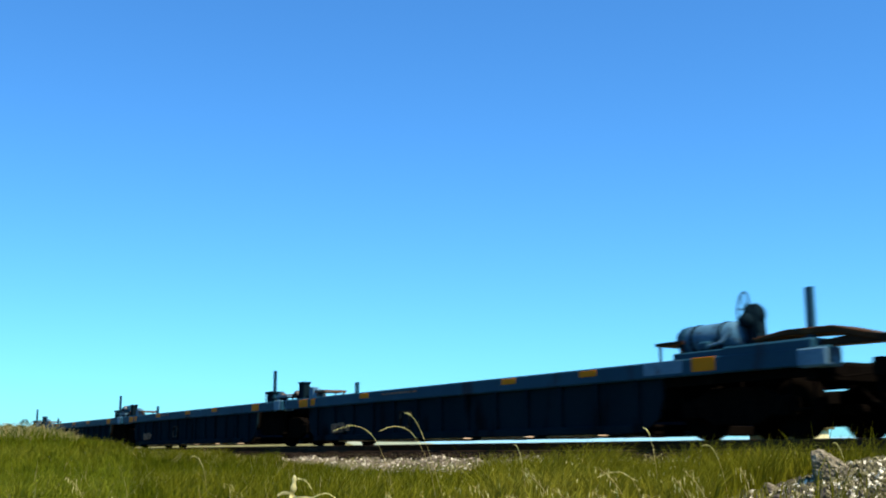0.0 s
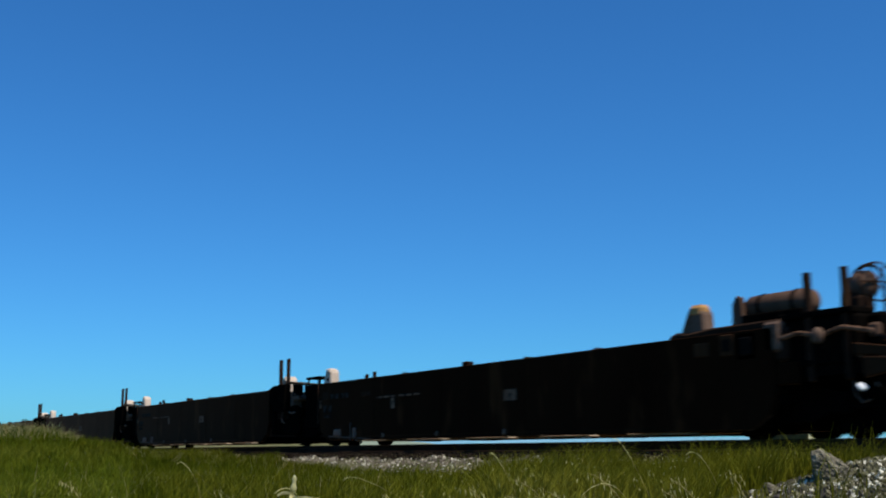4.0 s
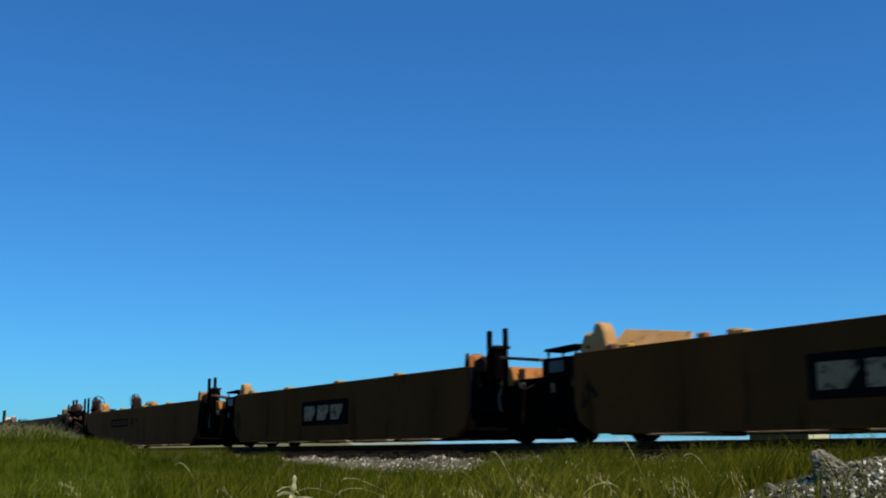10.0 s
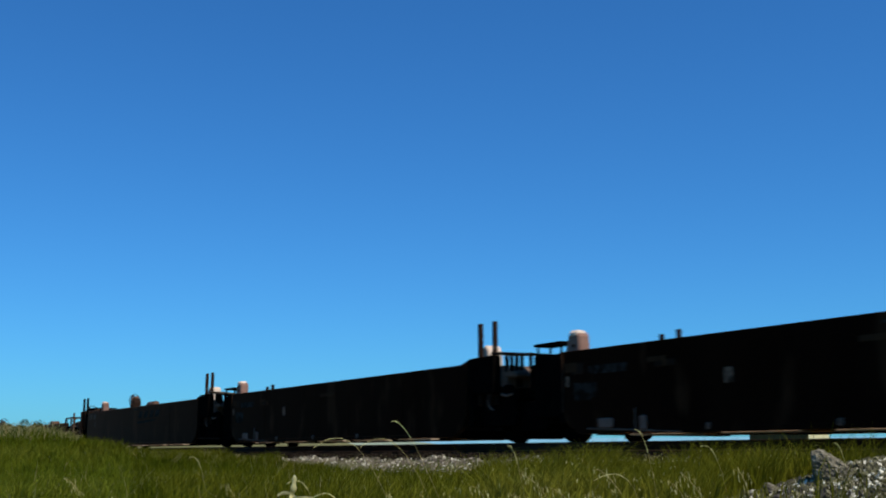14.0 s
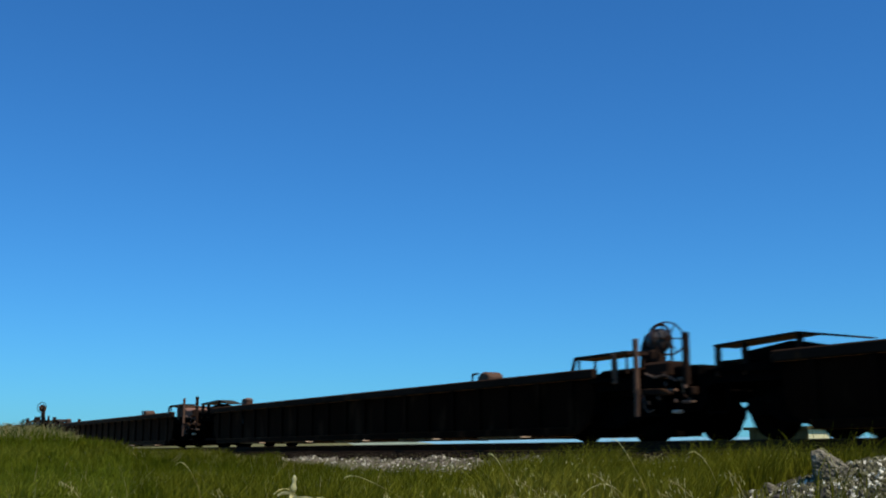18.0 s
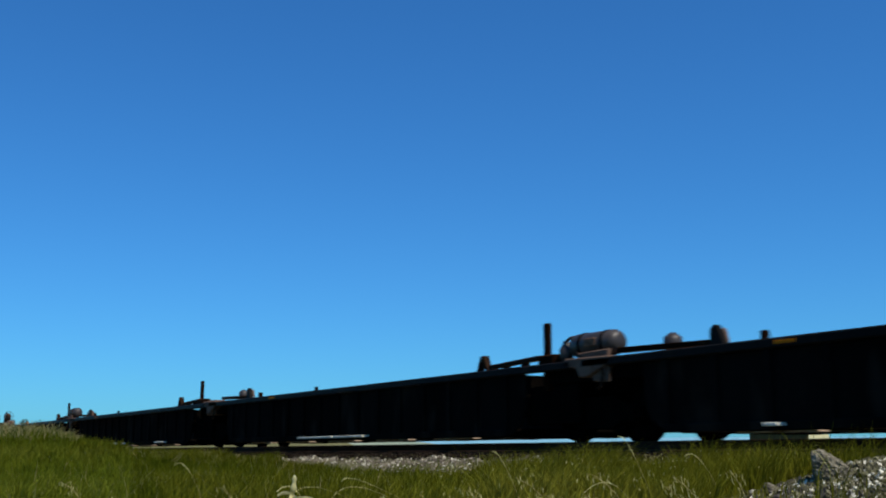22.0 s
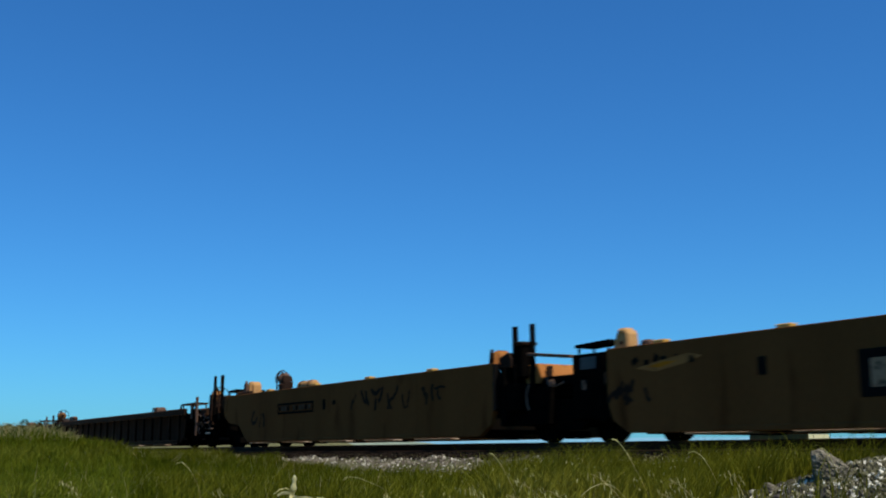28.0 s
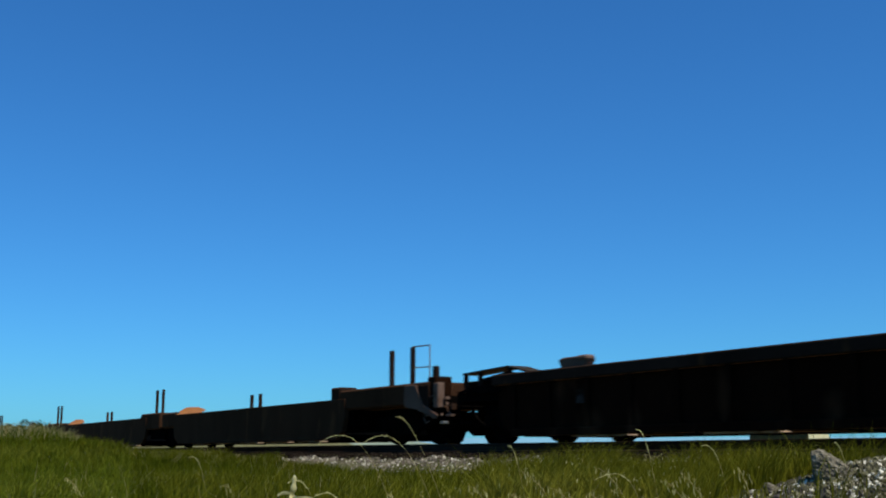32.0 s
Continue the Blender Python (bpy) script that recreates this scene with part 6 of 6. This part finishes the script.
def build_train():
    cars = {}
    cars["A0"] = add_car("A", [27.0, 8.9, -9.4], "blue well cars")[1:]
    cars["A"] = add_car("A", [-9.4, -27.4, -42.98, -58.76, -74.25, -92.59], "blue well cars")
    cars["B"] = add_car("B", [-92.59, -110.65, -126.36, -142.05, -158.1, -176.05], "brown-black well cars")
    cars["C"] = add_car("C", [-176.05, -194.4, -210.38, -226.49, -242.39, -260.02], "yellow well cars")
    cars["D"] = add_car("D", [-260.02, -277.99, -293.72, -309.23, -325.03, -342.66], "black well cars")
    cars["E"] = []
    for a, b in ((-342.66, -364.6), (-364.6, -386.69), (-386.69, -408.99), (-408.99, -431.3)):
        STYLE["E"]["wheel"], STYLE["E"]["knob"] = a > -395, a < -400
        cars["E"] += add_car("E", [a, b], "single well cars")
    cars["F"] = add_car("F", [-431.3, -452.28, -470.66, -489.06, -507.42, -527.81], "long black well cars")
    cars["G"] = add_car("G", [-527.81, -545.83, -561.85, -577.87, -593.88, -611.7], "yellow well cars")
    cars["H"] = []
    for a, b in ((-611.7, -634.09), (-634.09, -656.48), (-656.48, -678.6)):
        STYLE["H"]["wheel"] = a > -640
        cars["H"] += add_car("H", [a, b], "single well cars")
    cars["I"] = add_car("I", [-678.6, -697.35, -713.1, -728.7, -744.4, -762.2], "low brown well cars")
    dress(cars)
    return cars


def lugs(root, S, spots, w=0.26, h=0.06):
    for x in spots:
        part("lug", box(x - w / 2, x + w / 2, -1.44, -1.28, S["top"] - 0.02, S["top"] + h, 0.015), "yellow" if S["kind"] == "yellow" else S["paint"], root)


def scrawl(root, x0, x1, z0, z1, seed, mat="rust"):
    """Paint scrawled over the side wall in crooked strokes."""
    rng = random.Random(seed)
    n = max(4, round((x1 - x0) * 4))
    for k in range(n):
        x = x0 + (x1 - x0) * (k + rng.uniform(-0.3, 0.3)) / n
        z = rng.uniform(z0 + 0.5 * (z1 - z0), z1)
        a = rng.uniform(-2.6, -0.6)
        w = rng.uniform(0.025, 0.055)
        left, right = [], []
        for i in range(6):
            left.append((x - w * math.sin(a), z + w * math.cos(a)))
            right.append((x + w * math.sin(a), z - w * math.cos(a)))
            a += rng.uniform(-0.7, 0.7)
            d = (z1 - z0) * rng.uniform(0.12, 0.24)
            x, z = x + d * math.cos(a), min(max(z + d * math.sin(a), z0), z1)
        own = bmesh.new()
        lv = [own.verts.new((p[0], -1.503 - 0.0004 * k, p[1])) for p in left]
        rv = [own.verts.new((p[0], -1.503 - 0.0004 * k, p[1])) for p in right]
        for i in range(5):
            own.faces.new((lv[i], lv[i + 1], rv[i + 1], rv[i]))
        part("scrawl", own, mat, root)


def dress(cars):
    """Signs, stencils, lugs and plates that set one unit apart from another."""
    for key in ("C", "G"):
        S = STYLE["C"]
        for i, (root, x0, x1) in enumerate(cars[key]):
            if i in (1, 2, 3):
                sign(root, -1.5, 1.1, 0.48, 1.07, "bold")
                lugs(root, S, (-5.2, -2.74, 0.28, 3.26))
            elif i == 4:
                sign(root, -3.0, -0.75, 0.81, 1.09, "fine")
                lugs(root, S, (-4.95, -2.05, 0.92, 3.8) if key == "C" else (-3.9, -0.9, 2.0, 4.8))
                stencil(root, -0.2, -0.06, 0.85, 1.1, "plate")
                stencil(root, 0.35, 0.5, 0.95, 1.05, "plate")
            else:
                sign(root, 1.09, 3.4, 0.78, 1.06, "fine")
                for a, b in ((-5.05, -2.95), (-1.95, 0.1), (1.1, 3.16)):
                    part("raised_plate", prism([(a, S["top"] - 0.03), (a + 0.06, S["top"] + 0.075), (b - 0.06, S["top"] + 0.085), (b, S["top"] - 0.03)], -1.5, -1.4, 0.008), STYLE[key]["paint"], root)
                if key == "C":
                    stencil(root, -0.3, -0.16, 0.9, 1.12, "plate")
                    stencil(root, 0.4, 0.6, 0.86, 1.1, "plate")
    root = cars["C"][2][0]
    plate = prism([(-5.75, 1.44), (-5.75, 1.84), (-3.95, 1.62), (-3.8, 1.44)], -1.34, -1.3, 0.01)
    for v in plate.verts:
        v.co.y += (v.co.z - 1.44) * 1.1
    part("side_plate", plate, "tan", root, "long tan plate leaning inwards on the wall")
    part("plate_post", prism([(-6.08, 1.42), (-6.06, 1.86), (-5.98, 1.96), (-5.84, 1.92), (-5.76, 1.8), (-5.66, 1.42)], -1.36, -1.1, 0.03), "tan", root)
    for a in (-3.6, -3.0):
        part("lug", box(a, a + 0.2, -1.4, -1.28, 1.44, 1.55, 0.02), "ochre", root)
    root = cars["G"][4][0]
    scrawl(root, 1.6, 4.3, 0.75, 1.25, 3)
    scrawl(root, 4.6, 5.8, 0.8, 1.2, 5)
    scrawl(root, -4.6, -3.8, 0.5, 0.95, 8)
    root = cars["G"][3][0]
    part("scrawl", prism([(-5.65, 1.1), (-5.2, 1.17), (-4.5, 1.26), (-4.2, 1.2), (-4.6, 1.11), (-5.2, 1.03)], -1.505, -1.5, 0), "ochre", root, "smear of orange paint")
    part("scrawl", prism([(-5.4, 1.11), (-5.0, 1.17), (-4.7, 1.16), (-5.1, 1.08)], -1.509, -1.504, 0), "orange", root)
    scrawl(root, -5.6, -4.2, 1.12, 1.3, 9, "plate")
    scrawl(root, -0.5, 1.2, 1.0, 1.25, 12)
    scrawl(root, -6.1, -5.3, 0.6, 0.95, 10)
    stencil(root, -3.15, -3.0, 0.85, 1.1, "plate")
    S = STYLE["B"]
    for i, (root, x0, x1) in enumerate(cars["B"]):
        lugs(root, S, (-0.85,), 0.2, 0.09)
        lugs(root, S, (-3.33, 1.19, 3.18), 0.09, 0.035)
        stencil(root, -4.4, -2.4, 1.0, 1.04, "grey", bars=6)
        stencil(root, 0.6, 1.0, 0.75, 0.95, "grey")
    for i, (root, x0, x1) in enumerate(cars["D"]):
        if i % 2:
            continue
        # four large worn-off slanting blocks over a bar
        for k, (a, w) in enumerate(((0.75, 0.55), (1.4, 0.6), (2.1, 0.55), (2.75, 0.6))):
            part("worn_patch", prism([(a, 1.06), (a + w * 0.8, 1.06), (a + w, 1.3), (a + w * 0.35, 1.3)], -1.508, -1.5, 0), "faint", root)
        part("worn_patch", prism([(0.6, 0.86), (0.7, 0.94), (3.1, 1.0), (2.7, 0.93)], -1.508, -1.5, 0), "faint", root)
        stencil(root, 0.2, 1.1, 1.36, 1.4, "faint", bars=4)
    for i in (2, 4):
        root, x0, x1 = cars["A"][i]
        x = x1 + STYLE["A"]["gap"]
        reservoir(root, x - 0.85, x + 0.32, -1.1, 1.46, 0.165, "blue", "blue_dark")
        part("tank_label", box(x - 0.3, x - 0.05, -1.28, -1.25, 1.5, 1.58, 0.008), "pale", root)
    for i in (1, 3):
        root, x0, x1 = cars["F"][i]
        x = x1 + STYLE["F"]["gap"]
        if i == 1:
            z = STYLE["F"]["top"]
            part("valve_cluster", lathe([(0, 0.1), (0.06, 0.18), (0.2, 0.19), (0.3, 0.14), (0.36, 0.06)], (x + 1.2, -1.2, z + 0.02), (0.1, -0.1, 1), 14), "tank", root)
            part("valve_box", box(x + 1.45, x + 1.75, -1.3, -1.1, z + 0.08, z + 0.26, 0.03), "clay", root)
            part("valve_pipe", pipe([(x + 0.9, -1.3, z + 0.05), (x + 0.98, -1.3, z + 0.26), (x + 1.2, -1.3, z + 0.36), (x + 1.36, -1.3, z + 0.3)], 0.028), "tank", root)
        part("end_locker", box(x - 0.35, x + 0.42, -1.38, -1.0, 0.96, 1.42, 0.04), "brown", root, "brown steel locker")
    for i in (2, 4):
        # a large air tank over every other joint of the long car
        root, x0, x1 = cars["F"][i]
        x, z = x1 + STYLE["F"]["gap"], STYLE["F"]["top"]
        e = 0.08 if i == 2 else -0.27
        reservoir(root, x - 0.5 + e, x + (0.7 if i == 2 else 0.48) + e, -1.15, z + 0.27, 0.21, "tank")
        a, b = (-0.12, 0.72) if i == 2 else (-0.2, 0.4)
        part("tank_support", prism([(x + a + e, z + 0.12), (x + b + e, z + 0.14), (x + b - 0.02 + e, z - 0.4), (x + a + 0.4 * (b - a) + 0.1 + e, z - 0.38), (x + a + 0.35 * (b - a) + e, z - 0.12)], -1.44, -1.36, 0.02), "clay", root, "dusty pale steel bracket plate")
        part("valve_cluster", lathe([(0, 0.07), (0.05, 0.12), (0.2, 0.13), (0.3, 0.07), (0.36, 0.05)], (x - 0.62 + e, -1.25, z + 0.02), (0, 0, 1), 12), "tank", root)
        part("valve_pipe", pipe([(x - 0.62 + e, -1.3, z + 0.34), (x - 0.42 + e, -1.3, z + 0.42), (x - 0.3 + e, -1.2, z + 0.4)], 0.03), "tank", root)
        part("tank_label", box(x + e, x + 0.3 + e, -1.37, -1.3, z + 0.22, z + 0.36, 0.01), "grey", root)
    # low plates painted pale as if sunlit, and faded orange panels on the long car, not alike on any two units; metres
    # from each unit's rear end
    for i, half, plates, panels in ((0, 10.49, ((4.34, 4.75), (6.8, 7.4)), ((4.95, 5.33), (6.84, 7.27))), (1, 9.19, ((4.2, 4.45), (7.0, 7.3)), ((4.34, 4.7),)),
                                    (2, 9.2, ((7.35, 9.3), (9.46, 10.9)), ((5.0, 5.4),)), (3, 9.18, ((5.3, 7.4), (7.6, 9.4), (13.6, 14.5)), ((4.6, 5.0),)),
                                    (4, 10.195, ((6.4, 7.3), (8.9, 9.5)), ((8.5, 9.1), (11.0, 11.4)))):
        root, z = cars["F"][i][0], STYLE["F"]["top"]
        for a, b in plates:
            part("low_plate", box(a - half, b - half, -1.66, -1.36, 0.16, 0.205, 0.008), "white_stone", root, "bottom plate painted pale as if sunlit")
        for a, b in panels:
            part("orange_panel", box(a - half, b - half, -1.508, -1.496, z - 0.095, z - 0.045, 0.003), "orange", root, "faded orange reflective panel")
    x = -10.49
    part("sloping_plate", prism([(x + 3.3, z + 0.16), (x + 3.95, z + 0.08), (x + 3.95, z - 0.02), (x + 3.3, z - 0.02)], -1.2, -1.12, 0.01), "clay", cars["F"][0][0])
    for i, (root, x0, x1) in enumerate(cars["C"] + cars["G"]):
        if i % 5 < 4:
            scrawl(root, x0 + 0.25, x0 + 0.55, 0.55, 1.0, 40 + i)
    for i, (root, x0, x1) in enumerate(cars["A"]):
        stencil(root, -3.2, -1.6, 1.06, 1.1, "grey", bars=8)
    for key in ("E", "H"):
        for i, (root, x0, x1) in enumerate(cars[key]):
            stencil(root, x0 + 2.4, x0 + 2.6, 0.62, 0.85, "faint", y=-1.455)
            stencil(root, x1 - 0.6, x1 - 0.5, 0.5, 0.7, "faint", y=-1.455)


build_train()


# ---- what moves: the train, and the stalks in the wind ----
# how far the gusts press the tall stalks down: second, share
GUSTS = [(0, 0.2), (0.5, 0.15), (1, 0.02), (2, 0), (3, 0.1), (3.5, 0.4), (4, 1), (7, 1), (7.5, 0.65), (8, 0.45), (9, 0.25), (9.5, 0.6), (10, 1), (12, 1), (12.6, 0.75), (13, 0.55),
         (14, 0.35), (15, 0.15), (16, 0.5), (17, 0.85), (18, 1), (24, 1), (24.6, 0.7), (25, 0.6), (26, 0.85), (27, 1), (30.4, 1), (31.2, 0.6), (32, 0.3)]


def pressed(t):
    return float(np.interp(t, [g[0] for g in GUSTS], [g[1] for g in GUSTS]))


def motions():
    for thing, u in TRAIN:
        walk(thing, [(t, pose(u + travelled(t) - 0.5 * smooth(31.0, 32.0, t), TRACK, RAIL)) for t in [0.5 * i for i in range(65)]])
    for stalk, x, y, turn, phase, swing, give in STALKS:
        rows = []
        for i in range(81):
            t = i * 0.4
            gust = 0.5 + 0.5 * math.sin(0.55 * t + phase)
            lean = swing * (0.6 * math.sin(2.6 * t + phase) + gust) + give * pressed(t)
            side = 0.5 * swing * math.sin(1.9 * t + 2.0 * phase)
            rows.append((t, pose(x, y, ground_height(x, y), side, lean, turn)))
        walk(stalk, rows)


motions()
